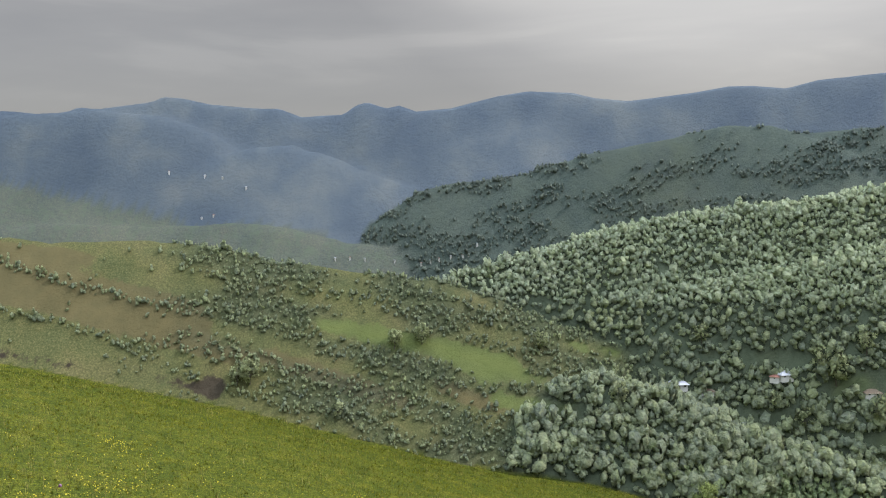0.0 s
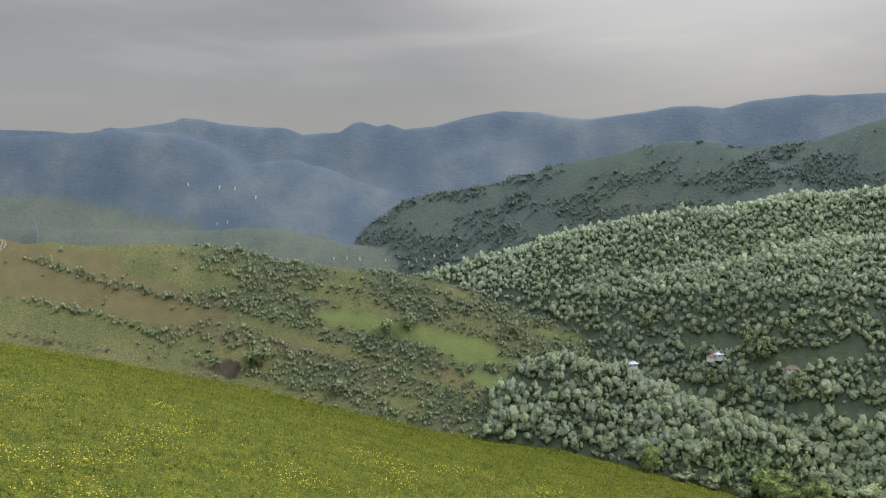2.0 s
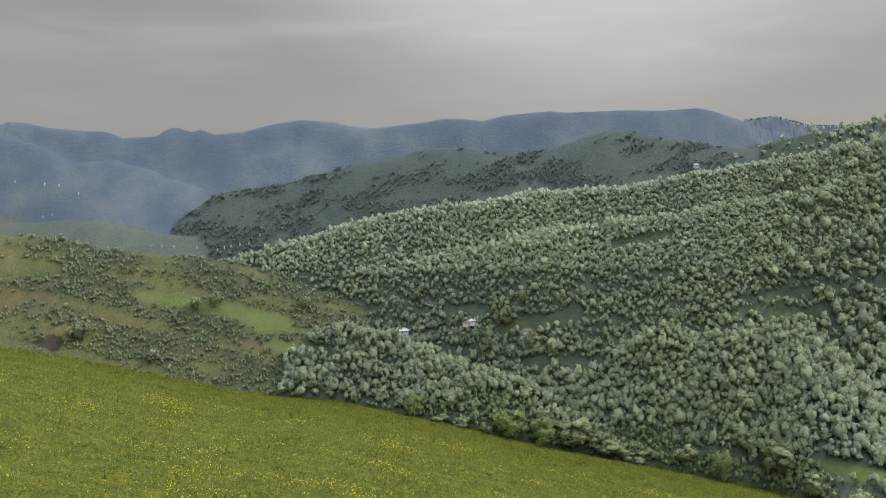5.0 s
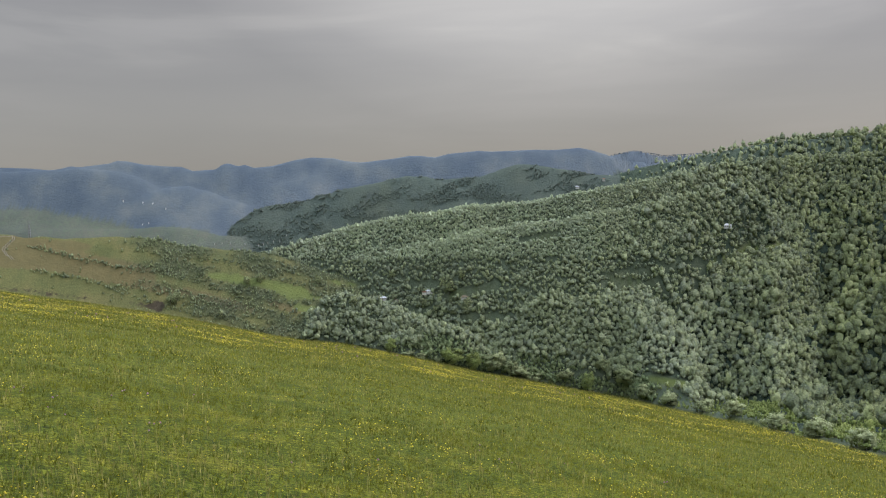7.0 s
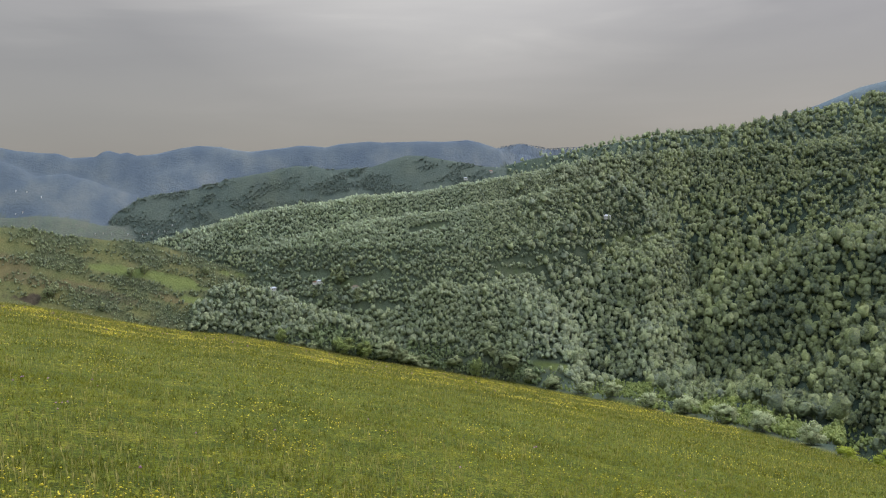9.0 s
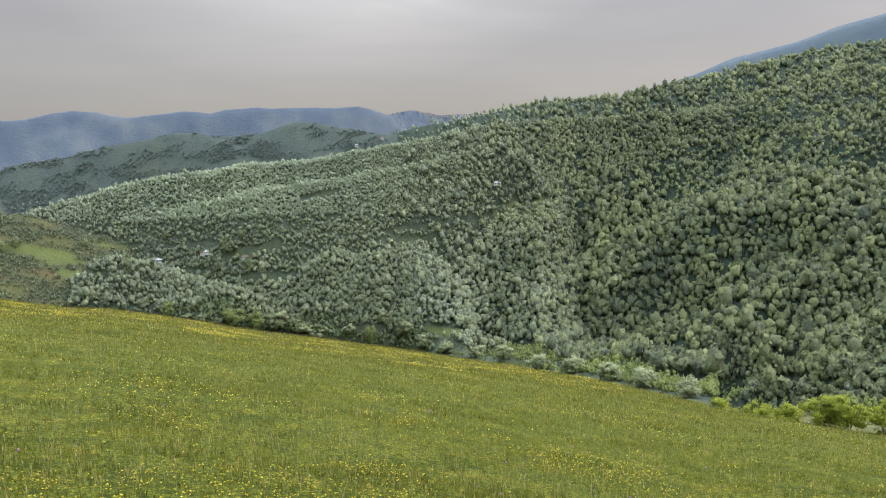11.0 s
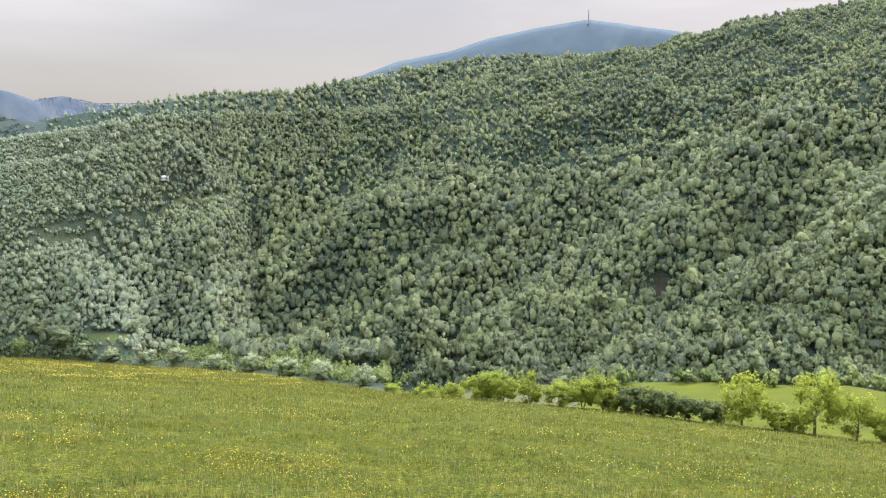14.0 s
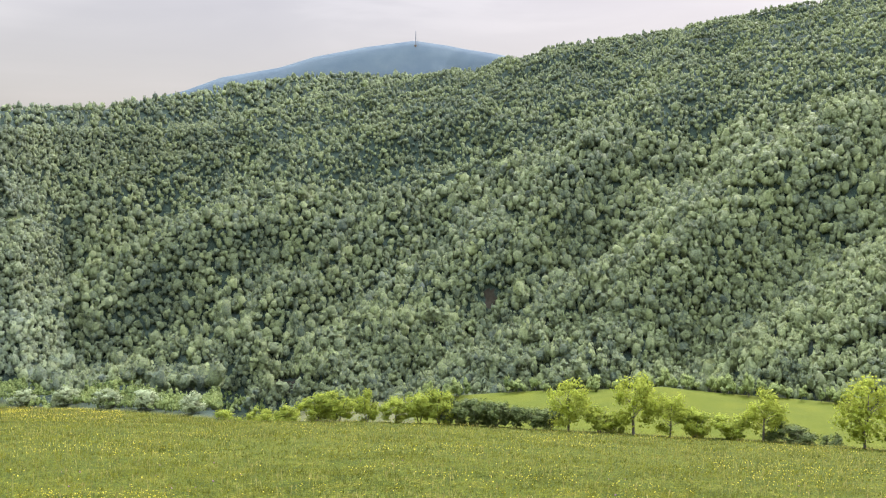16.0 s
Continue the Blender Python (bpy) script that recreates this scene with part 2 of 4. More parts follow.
EDGE_LEAF = leaf_material("alder_leaves", (0.1, 0.15, 0.04), (0.32, 0.38, 0.11), 0.45, bump=0.7)
# blue haze put into the needles of the far crests
DISTANT_LEAF = leaf_material("haze_blue_needles", (0.075, 0.105, 0.13), (0.12, 0.155, 0.18), 0.2)
# grey haze toned into the middle hill's scrub leaves
RIDGE_LEAF = leaf_material("hazed_scrub_leaves", (0.1, 0.13, 0.11), (0.17, 0.21, 0.16), 0.4)
FRESH = leaf_material("fresh_leaves", (0.18, 0.25, 0.03), (0.48, 0.53, 0.07), 0.6, grain_scale=6.0)
# here too the pale pair is haze put into the leaf colour
RIVER_LEAF = leaf_material("willow_leaves", (0.16, 0.23, 0.08), (0.41, 0.49, 0.17), 0.48, bump=0.8, pale=((0.21, 0.28, 0.19), (0.42, 0.5, 0.3)))
HEDGE_LEAF = leaf_material("hedge_leaves", (0.06, 0.09, 0.03), (0.22, 0.27, 0.075), 0.45, grain_scale=6.0)
GRASS = leaf_material("grass_blades", (0.034, 0.052, 0.003), (0.22, 0.215, 0.018), 0.5, grain_scale=4.0)
YELLOW = leaf_material("yellow_petals", (0.5, 0.4, 0.02), (0.66, 0.55, 0.06), 0.3)
STRAW = leaf_material("straw_panicles", (0.2, 0.185, 0.05), (0.37, 0.335, 0.11), 0.4)
PURPLE = leaf_material("thistle_heads", (0.22, 0.1, 0.2), (0.42, 0.24, 0.38), 0.2)

# ---- terrain: bearings in degrees from the y axis, depth in metres squeezed for the camera's view ----
EYE = 2.6


def perlin(x, y, seed=0):
    """Smooth gradient noise on arrays, about -0.7 to 0.7."""
    rng = np.random.RandomState(seed)
    grad = rng.rand(256) * 2 * np.pi
    perm = rng.permutation(256)
    xi, yi = np.floor(x).astype(int), np.floor(y).astype(int)
    xf, yf = x - xi, y - yi
    u, v = xf * xf * xf * (xf * (xf * 6 - 15) + 10), yf * yf * yf * (yf * (yf * 6 - 15) + 10)

    def corner(i, j):
        g = grad[perm[(perm[(xi + i) & 255] + yi + j) & 255]]
        return np.cos(g) * (xf - i) + np.sin(g) * (yf - j)
    a = corner(0, 0) * (1 - u) + corner(1, 0) * u
    b = corner(0, 1) * (1 - u) + corner(1, 1) * u
    return a * (1 - v) + b * v


def fbm(x, y, octaves=4, seed=0):
    return sum(perlin(x * 2 ** k, y * 2 ** k, seed + k) / 2 ** k for k in range(octaves))


def smooth(lo, hi, v):
    s = np.clip((v - lo) / (hi - lo), 0, 1)
    return s * s * (3 - 2 * s)


def along(az, knots):
    return np.interp(az, [k[0] for k in knots], [k[1] for k in knots])


def base(az):
    """How much farther than its depth a place lies at this bearing."""
    return 1 / np.cos(np.radians(np.where(az < 4, np.clip(az, -40, 4), np.clip(az - 9, 4, 28))))


# bearing, elevation angle of the meadow's brow as seen from the first standpoint
BROW = [(-90, 3.0), (-45, 1.0), (-30, -1.5), (-17, -4.7), (-14.7, -5.3), (-12, -5.9), (-9.6, -6.5), (-7, -7.1), (-3.3, -8.1), (-1.1, -8.7), (2.1, -9.45), (4.5, -9.75), (8.2, -10.6), (12.4, -11.65), (14.4, -12.1), (19.8, -13.1), (24.7, -13.95), (27.9, -14.57), (35, -15.65), (40.5, -16.5), (46.8, -17.6), (50.9, -17.9), (62, -18.4), (69, -18.6), (79, -18.4), (92, -17.5), (120, -14), (180, 4), (230, 12), (269, 3)]
BROW_DEPTH = [(-90, 100), (-30, 144), (24, 144), (30, 126), (36, 98), (50, 60), (60, 54), (90, 54), (150, 60), (269, 100)]
# crests: bearing, elevation in degrees
FAR = [(-60, 2.4), (-30, 2.5), (-18, 2.8), (-14.4, 2.64), (-13.4, 2.52), (-12.65, 2.63), (-12.3, 2.77), (-11.7, 2.7), (-9.9, 2.92), (-9.45, 3.1), (-8.8, 3.04), (-7.9, 2.83), (-6.4, 2.68), (-5.5, 2.65), (-4.8, 2.36), (-3.3, 2.43), (-2.9, 2.73), (-2.5, 2.84), (-1.85, 2.62), (-1.4, 2.71), (-0.8, 2.49), (0.4, 2.58), (2, 2.97), (3.1, 3.12), (4.6, 3.03), (5.35, 2.83), (6.5, 2.69), (8.7, 2.9), (9.8, 3.06), (10.6, 3.04), (11.65, 2.91), (12.6, 3.13), (14.7, 3.28), (15.5, 3.19), (18.6, 3.22), (19.9, 3.15), (21.6, 3.24), (22.4, 3.06), (23.1, 2.81), (24.7, 2.3), (27, 1.6), (30, 0)]
FARTHER = [(18, 1.5), (22.5, 2.5), (23.4, 2.62), (24.3, 2.76), (25.3, 2.92), (26.2, 2.74), (27.2, 2.5), (29.6, 2.55), (33, 2.0), (35, 0)]
FARTHER_FOOT = [(20, 0.8), (23.3, 1.66), (24.3, 1.93), (25.5, 2.14), (27.2, 1.93), (30, 1.2)]
FOLD = [(-60, 2), (-20, 2.3), (-14.5, 2.49), (-12.6, 2.57), (-11.7, 2.66), (-9.5, 2.4), (-8.4, 2.05), (-7.4, 1.55), (-6.6, 1.1), (-5.7, 0.6), (-4.2, -0.2), (-2.7, -1.1)]
FOLD_SPUR = [(-12.5, -1.2), (-10.1, -0.6), (-8.9, 0.55), (-7.5, 1.1), (-7, 1.22), (-5, 1.33), (-3.8, 0.95), (-2.65, 0.44), (-1.4, -0.06), (-0.4, -0.36), (0.4, -0.95)]
FOLD_EAST = [(-1.2, 0.6), (0, 1.25), (1.9, 2.0), (3.3, 1.98), (4.8, 1.44), (6.1, 1.0), (8, 0.3)]
MIDDLE = [(-3.6, -2.6), (-2.9, -1.74), (-1.7, -0.91), (-0.8, -0.36), (0.4, -0.09), (2.3, 0.07), (3.1, 0.24), (3.5, 0.46), (4.2, 0.51), (4.8, 0.78), (6.1, 0.98), (8, 1.34), (9.6, 1.65), (10.7, 1.66), (11.6, 1.36), (12.6, 1.0), (13.8, 0.42), (18, -1), (26, -5)]
TERRACE = [(2, -1.7), (4, -1.0), (5.2, -0.72), (7.5, -0.62), (8.2, -0.9), (9.2, -0.6), (10.8, -0.5), (11.8, -0.42), (13, -0.7), (15, -1.4)]
KNOLL = [(9, 0.2), (11.1, 1.4), (12.6, 1.34), (13.5, 1.41), (14.7, 1.5), (16.3, 1.95), (17.3, 2.26), (18.3, 2.18), (19.8, 1.92), (21.4, 1.6), (22.3, 1.44), (24.3, 1.23), (26, 0.58), (30, 0), (40, -3)]
FLATS = [(-60, 0.2), (-20, 0.2), (-14.5, 0.03), (-12.2, -0.34), (-8.7, -1.03), (-6.3, -1.3), (-3.5, -1.54), (-2.7, -1.69), (-0.4, -2.07), (1.3, -2.29), (3, -3), (6, -6)]
FLATS_FRONT = [(-60, -0.6), (-20, -1.0), (-10, -1.35), (-8.4, -1.25), (-6, -1.35), (-4, -1.75), (-2, -2.25), (0, -2.6), (2, -3.1), (6, -6)]
LEFT = [(-60, 1.5), (-30, 0.3), (-18, -1.2), (-14.6, -1.59), (-11.9, -1.84), (-9.6, -1.85), (-7.2, -2.13), (-5, -2.65), (-3.1, -2.98), (-1.6, -3.14), (0, -3.36), (1.3, -3.82), (2.8, -4.37), (4.1, -4.99), (5.8, -5.46), (6.4, -6.3), (7.2, -8.5), (8.5, -13), (14, -24)]
NEAR_WOOD = [(-6, -9), (-2, -4.9), (-0.5, -3.85), (0.3, -3.46), (2.2, -2.88), (4.1, -2.34), (6, -1.83), (7.9, -1.54), (9.8, -1.24), (11.6, -1.02), (13.4, -0.77), (16.6, -0.65), (20.5, -0.1), (24.4, 0.45), (28.1, 1.0), (31.7, 1.6), (38, 1.7), (44, 1.9), (55, 0), (70, -3)]
# spurs of the near valley side, each before the last: crest, depth, slopes of the face and of the back
VALLEY_SPURS = [
    ([(3.6, -5.4), (4.9, -4.9), (6.2, -4.4), (9, -3.62), (11.5, -3.15), (14.5, -2.5), (17.2, -2.2), (20, -1.9), (24, -1.3), (28, -0.6), (32, 0)], 151.0, 5.5, 1.5),
    ([(16, -5.6), (17.1, -5.1), (18.6, -4.55), (20.5, -3.75), (22.5, -2.85), (24.4, -2.1), (26.5, -2.0), (29, -1.5), (33, -0.6)], 150.4, 7.0, 1.8),
    ([(20.4, -5.4), (22.4, -4.45), (24.6, -3.35), (26, -2.65), (27.2, -2.8), (29, -2.1), (32, -1.4)], 149.8, 7.0, 1.8),
    ([(13, -7.6), (14.5, -6.6), (17.1, -5.75), (19.3, -5.25), (21.3, -5.0), (23, -5.15), (24.8, -4.9), (27, -4.7), (30, -5.6), (34, -8)], 149.0, 7.0, 2.0),
    ([(15.6, -9.2), (17, -8.45), (18.4, -7.55), (19.6, -7.0), (21, -7.5), (22.5, -7.35), (24, -7.15), (25.4, -6.8), (27, -7.6), (29, -9.5), (31, -13)], 147.6, None, 2.0),
    ([(0.8, -9.9), (1.4, -8.93), (2, -8.05), (2.75, -7.45), (3.8, -6.8), (4.85, -6.55), (6, -6.95), (7.5, -7.25), (8.6, -7.8), (9.5, -8.4), (11.6, -9.0), (13.5, -9.5), (15, -10.6)], 146.8, None, 1.6)]
RIGHT = [(20, -2), (23, 0.9), (24.3, 1.33), (25.8, 1.75), (27, 2.0), (28.5, 2.15), (30.3, 2.56), (32.4, 2.95), (34.4, 3.3), (36.4, 3.4), (40, 3.6), (43, 4.2), (46.9, 4.95), (50.8, 5.7), (54.7, 6.08), (58.6, 6.05), (61, 5.9), (70, 5), (80, 3)]
PEAK = [(36, 2), (43, 4.0), (44.5, 4.4), (46.9, 5.35), (50.8, 6.12), (53.1, 6.88), (56.6, 7.6), (60, 8.08), (62.3, 7.77), (64.2, 7.4), (65.8, 7.07), (70, 5.8), (78, 4)]
BIG = [(24, -3), (30, -0.6), (36, 0.4), (42, 1.5), (45, 2.3), (52.8, 4.3), (60.5, 5.85), (65.6, 6.95), (70, 7.9), (75.3, 8.5), (79.6, 9.2), (84.8, 9.95), (90, 10.6), (105, 11.5), (130, 9), (160, 4), (190, 0)]
SHELF = [(30, -30), (42, -19.5), (46, -17.9), (55, -17.1), (63, -16.5), (70, -15.9), (80, -15.4), (92, -15.0), (120, -14)]
SPURS = [  # bearing and elevation angle in view at the top and at the bottom of a spur, how far it stands out, its width
    (43, -1.5, 33, -7.0, 4.0, 1.8), (54, -3.5, 37, -10.0, 6.0, 2.2), (60, -3.0, 49, -10.5, 5.0, 2.0), (72, -2.0, 63, -9.5, 5.0, 2.2), (90, 2.0, 77, -9.0, 7.0, 3.0), (78, 4.0, 70, -3.0, 5.0, 2.5), (64, 3.0, 52, -1.0, 4.0, 1.8)]


def brow(az):
    return along(az, BROW_DEPTH) * base(az)


def hill(az, r, knots, depth, front, back, wide=1.5, lift=0.0, reach=999.0):
    b = base(az)
    rc = (along(az, depth) if isinstance(depth, list) else depth) * b
    past = np.clip(knots[0][0] - az, 0, None) + np.clip(az - knots[-1][0], 0, None)
    top = EYE + rc * np.tan(np.radians(np.maximum(along(az, knots) + lift - 1.5 * past, -60)))
    if front is None:  # an even slope down to just behind the meadow's brow
        rb = brow(az)
        foot = EYE + rb * np.tan(np.radians(along(az, BROW))) - 1.2
        front = np.clip((top - foot) / np.maximum(rc - rb - 1.0, 2), 0.5, 6.0)
    d = r - rc
    d = np.sqrt(d * d + wide * wide) * np.sign(d) - wide * np.sign(d)
    return top - np.where(d < 0, -front * d, back * d) - 3.0 * np.clip(-d - reach, 0, None)


def meadow_height(az, r):
    e = along(az, BROW)
    rb = brow(az)
    return r * (np.tan(np.radians(e)) + EYE / rb)


def height(az, r, which=False):
    """Height of the ground at a bearing and a range."""
    az, r = np.broadcast_arrays(np.asarray(az, float), np.asarray(r, float))
    x, y = r * np.sin(np.radians(az)), r * np.cos(np.radians(az))
    rb = brow(az)
    m = meadow_height(az, np.minimum(r, rb)) + 0.06 * fbm(x / 3.1, y / 3.1, 3, 5) * smooth(2, 8, r)
    over = np.clip(r - rb, 0, None)
    m = m - 0.9 * np.sqrt(over * over + 1) + 0.9 - 0.12 * np.clip(over - 3, 0, 12) ** 1.3
    h = [hill(az, r, FAR, [(18, 158), (24, 161), (30, 180)], 6.0, 0.6, 0.5), hill(az, r, FARTHER, [(22, 161), (26, 170), (32, 196)], 6.0, 0.6, 0.5), hill(az, r, FOLD, 156.8, 6.0, 1.2, 0.5), hill(az, r, MIDDLE, 154.8, 5.0, 1.2, 0.6),
         hill(az, r, KNOLL, [(18, 155.8), (24, 158), (30, 172)], 5.0, 1.0, 0.5), hill(az, r, FLATS, 155.2, 2.5, 0.3, 0.3), hill(az, r, LEFT, 150.5, None, 0.9, 0.6),
         hill(az, r, NEAR_WOOD, [(-10, 152.5), (22, 152.5), (28, 158), (32, 168), (38, 180), (45, 190)], along(az, [(20, 6.5), (26, 4.0), (32, 2.2), (38, 1.2)]), 0.8, 0.6),
         hill(az, r, RIGHT, [(20, 157), (26, 160), (32, 174), (37, 195), (45, 228), (60, 240)], along(az, [(24, 4.0), (28, 2.0), (34, 0.9), (50, 0.6)]), 0.6, along(az, [(26, 0.8), (40, 3.0)]), -0.3 * smooth(26, 40, az)), hill(az, r, PEAK, 255, 1.5, 0.5, 4.0, 0.25),
         hill(az, r, BIG, [(24, 157), (30, 166), (36, 182), (42, 196), (60, 225), (90, 232), (190, 232)], along(az, [(24, 4.0), (28, 3.0), (33, 1.4), (38, 0.78), (45, 0.6), (60, 0.54), (90, 0.56)]), 0.4, along(az, [(26, 1.0), (40, 6.0)]), -0.3)]
    h.append(hill(az, r, SHELF, 92, -0.17, 0.7, 2.0) + 1.5 * np.exp(-((az - 77.6) / 3.2) ** 2 - ((r - 98) / 6) ** 2))
    # the valley floor behind the brow, laid along the camera's sightline, with the stream's trees
    h.append(np.where((over > 0.8) & (over < 45), EYE + r * np.tan(np.radians(along(az, BROW) + 0.12 + 0.05 * over)), -400.0) - 400 * (1 - smooth(19, 22, az) * smooth(52, 46, az)))
    kind = list(range(12)) + [7]
    for knots, depth, number in ((FARTHER_FOOT, [(22, 159.4), (26, 166), (32, 190)], 1), (FOLD_SPUR, 156.1, 2), (FOLD_EAST, 157.2, 2), (TERRACE, 153.9, 3), (FLATS_FRONT, 153.6, 5)):
        h.append(hill(az, r, knots, depth, 4.5, 1.4, 0.4))
        kind.append(number)
    for knots, depth, front, back in VALLEY_SPURS:
        h.append(hill(az, r, knots, [(23, depth), (28, depth + 3), (33, depth + 10)], front, back, 0.5))
        kind.append(7)
    k = 3.0
    top = np.max(h, axis=0)
    far = top + np.log(sum(np.exp(np.clip((v - top) * k, -60, 0)) for v in h)) / k
    far = np.minimum(far, top + 0.25)
    kind = np.array(kind)[np.argmax(h, axis=0)]
    # spurs and gullies on the wooded slopes
    e = np.degrees(np.arctan2(far - EYE, r))
    wood = smooth(24, 36, az) * smooth(2.0, -1.5, e - along(az, BIG) * smooth(30, 45, az))
    for a0, e0, a1, e1, up, wide in SPURS:
        s = np.clip(((az - a0) * (a1 - a0) + (e - e0) * (e1 - e0)) / ((a1 - a0) ** 2 + (e1 - e0) ** 2), 0, 1)
        dist = np.hypot(az - a0 - s * (a1 - a0), e - e0 - s * (e1 - e0)) / wide
        far = far + up * np.exp(-dist * dist * 1.4) * (1 - 0.5 * abs(2 * s - 1)) * smooth(108, 124, r)
        side = np.hypot(az - a0 - s * (a1 - a0) - wide * 0.7, e - e0 - s * (e1 - e0) + wide * 1.1) / wide
        far = far - 0.9 * up * np.exp(-side * side * 1.8) * smooth(108, 124, r)
    size = 0.45 + 0.9 * smooth(20, 50, az)
    n = fbm(x / 14 + 0.4 * y / 14, y / 16 - 0.2 * x / 14, 4, 21)
    far = far + wood * smooth(104, 120, r) * size * (4.4 * (0.25 - abs(n)) + 1.6 * n)
    # folds of the valley sides and the far ridges run down to the west
    crest = np.maximum(np.maximum(along(az, FAR), along(az, RIGHT)), along(az, FARTHER))
    up_ = 2.6 * e
    n = fbm((x * 0.94 + up_ * 0.34) / 11, (up_ * 0.94 - x * 0.34) / 3.2, 4, 31)
    far = far + (1 - smooth(24, 36, az)) * smooth(0.3, -0.6, e - crest + 0.6) * smooth(0.5, 2.5, r - rb) * 0.5 * (0.9 * (0.22 - abs(n)) + 0.5 * n)
    far = np.where(r < rb + 0.5, -400.0, far)
    z = np.maximum(m, np.maximum(far, -60.0))
    drop = smooth(330, 600, r)
    z = z * (1 - drop) - 60 * drop
    if which:
        return z, np.where(m >= far, 12, kind)
    return z


# ---- ground: one sheet round the standpoint ----
fine = np.concatenate([np.arange(-34, -18, 0.34), np.arange(-18, 33, 0.2), np.arange(33, 100.01, 0.34)])
AZ = np.concatenate([fine, np.arange(104, 324, 5.0)])
RANGE = np.concatenate([[0.0], np.geomspace(0.8, 50, 44), np.arange(51, 128, 1.5), np.arange(128, 143, 0.8), np.arange(143, 166, 0.2), np.arange(166, 190, 0.8), np.arange(190, 215, 1.25), np.arange(215, 330, 2.6), np.geomspace(335, 4200, 12)])
GA, GR = np.meshgrid(AZ, RANGE[1:])
GZ, GI = height(GA, GR, True)
GE = np.degrees(np.arctan2(GZ - EYE, GR))
SEEN = GE + np.where(GA < 40, 1.0, 0.9) >= np.maximum.accumulate(GE, axis=0)


def patch(az, e, list_of):
    """How much a place belongs to one of the given patches, set by the camera's view: bearing, elevation angle, half
    sizes, turn.
    """
    v = np.zeros_like(az)
    for a0, e0, wa, we, turn in list_of:
        c, s = math.cos(radians(turn)), math.sin(radians(turn))
        u, w = (az - a0) * c + (e - e0) * s, -(az - a0) * s + (e - e0) * c
        d = np.sqrt((u / wa) ** 4 + (w / we) ** 4)
        v = np.maximum(v, smooth(1.15, 0.85, d))
    return v


HILL_FIELDS = [  # green fields on the hills
    (0.7, -5.75, 2.0, 0.38, -16), (2.2, -6.55, 1.7, 0.14, -4), (-2.0, -5.1, 2.4, 0.3, -14), (5.2, -5.7, 1.4, 0.14, -10), (10.9, -6.0, 1.5, 0.22, -2), (14.0, -6.6, 2.0, 0.32, 10), (10.5, -7.9, 1.3, 0.22, -4), (14.5, -8.5, 1.6, 0.25, -2)]
CLEARINGS = [  # and clearings in the woods
    (-8.5, -1.6, 5, 0.22, -2), (-3, -2.2, 2.6, 0.14, -4), (-13, -1.15, 4, 0.2, -2), (8.5, -0.55, 2.2, 0.14, 4), (12.5, -0.5, 1.6, 0.12, 4), (24.8, -6.25, 2.0, 0.3, -3), (15.8, -8.6, 1.2, 0.2, 2),
    (33.6, -3.9, 2.2, 0.22, 8), (27.5, -5.2, 4.5, 0.2, 6), (18.8, -2.95, 1.5, 0.25, 10), (22.2, -12.5, 2.6, 0.24, -5), (27.2, -12.7, 1.6, 0.3, -8), (3.0, -7.4, 1.6, 0.26, -10),
    (81, -16.6, 14, 1.0, 2), (49, -17.6, 2.5, 0.25, 0), (43.6, -14.0, 0.9, 0.35, 0)]
FIELDS = HILL_FIELDS + CLEARINGS
DRY = [(-11.5, -3.6, 4.2, 0.75, -14), (-17, -2.6, 4, 0.7, -10), (-3.5, -6.4, 2.8, 0.3, -20), (-14, -2.0, 3, 0.25, -8), (1.0, -7.1, 1.6, 0.25, -16), (-9, -4.9, 3, 0.3, -16)]
SOIL = [(-8.4, -6.35, 1.0, 0.16, -18), (-7.4, -6.5, 0.42, 0.4, -30), (-13.5, -5.3, 2.6, 0.13, -13), (-18, -4.4, 2.6, 0.12, -12), (-10.9, -4.1, 0.8, 0.1, -4), (51, -15.6, 1.1, 0.4, 0), (65.5, -9.6, 0.5, 0.7, 10)]
field = np.maximum(patch(GA, GE, FIELDS), (GI == 11) * (GA > 60))
dry = patch(GA, GE, DRY)
soil = patch(GA, GE, SOIL)
steep = (GA < 30) & (GR > 100)
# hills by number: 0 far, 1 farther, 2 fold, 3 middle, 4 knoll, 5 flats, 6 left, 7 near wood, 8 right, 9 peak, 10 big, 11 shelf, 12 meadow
# the shade-darkened floor colour lies wherever trees or scrub stand
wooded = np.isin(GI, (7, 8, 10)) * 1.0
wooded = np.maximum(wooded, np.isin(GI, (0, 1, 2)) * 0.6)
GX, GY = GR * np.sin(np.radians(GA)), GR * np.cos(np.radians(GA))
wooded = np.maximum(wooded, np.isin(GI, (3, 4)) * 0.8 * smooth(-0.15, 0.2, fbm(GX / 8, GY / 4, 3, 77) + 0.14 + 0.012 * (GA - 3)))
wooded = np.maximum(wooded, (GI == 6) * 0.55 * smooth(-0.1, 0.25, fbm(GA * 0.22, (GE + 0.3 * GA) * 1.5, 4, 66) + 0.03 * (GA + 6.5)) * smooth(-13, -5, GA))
meadow = (GI == 12) * 1.0
rows_n, cols_n = GA.shape
verts = np.empty((rows_n * cols_n + 1, 3))
verts[0] = (0, 0, 0)
verts[1:, 0] = (GR * np.sin(np.radians(GA))).ravel()
verts[1:, 1] = (GR * np.cos(np.radians(GA))).ravel()
verts[1:, 2] = GZ.ravel()
i, j = np.meshgrid(np.arange(rows_n - 1), np.arange(cols_n), indexing="ij")
jn = (j + 1) % cols_n
quads = np.stack([1 + i * cols_n + j, 1 + i * cols_n + jn, 1 + (i + 1) * cols_n + jn, 1 + (i + 1) * cols_n + j], -1).reshape(-1, 4)


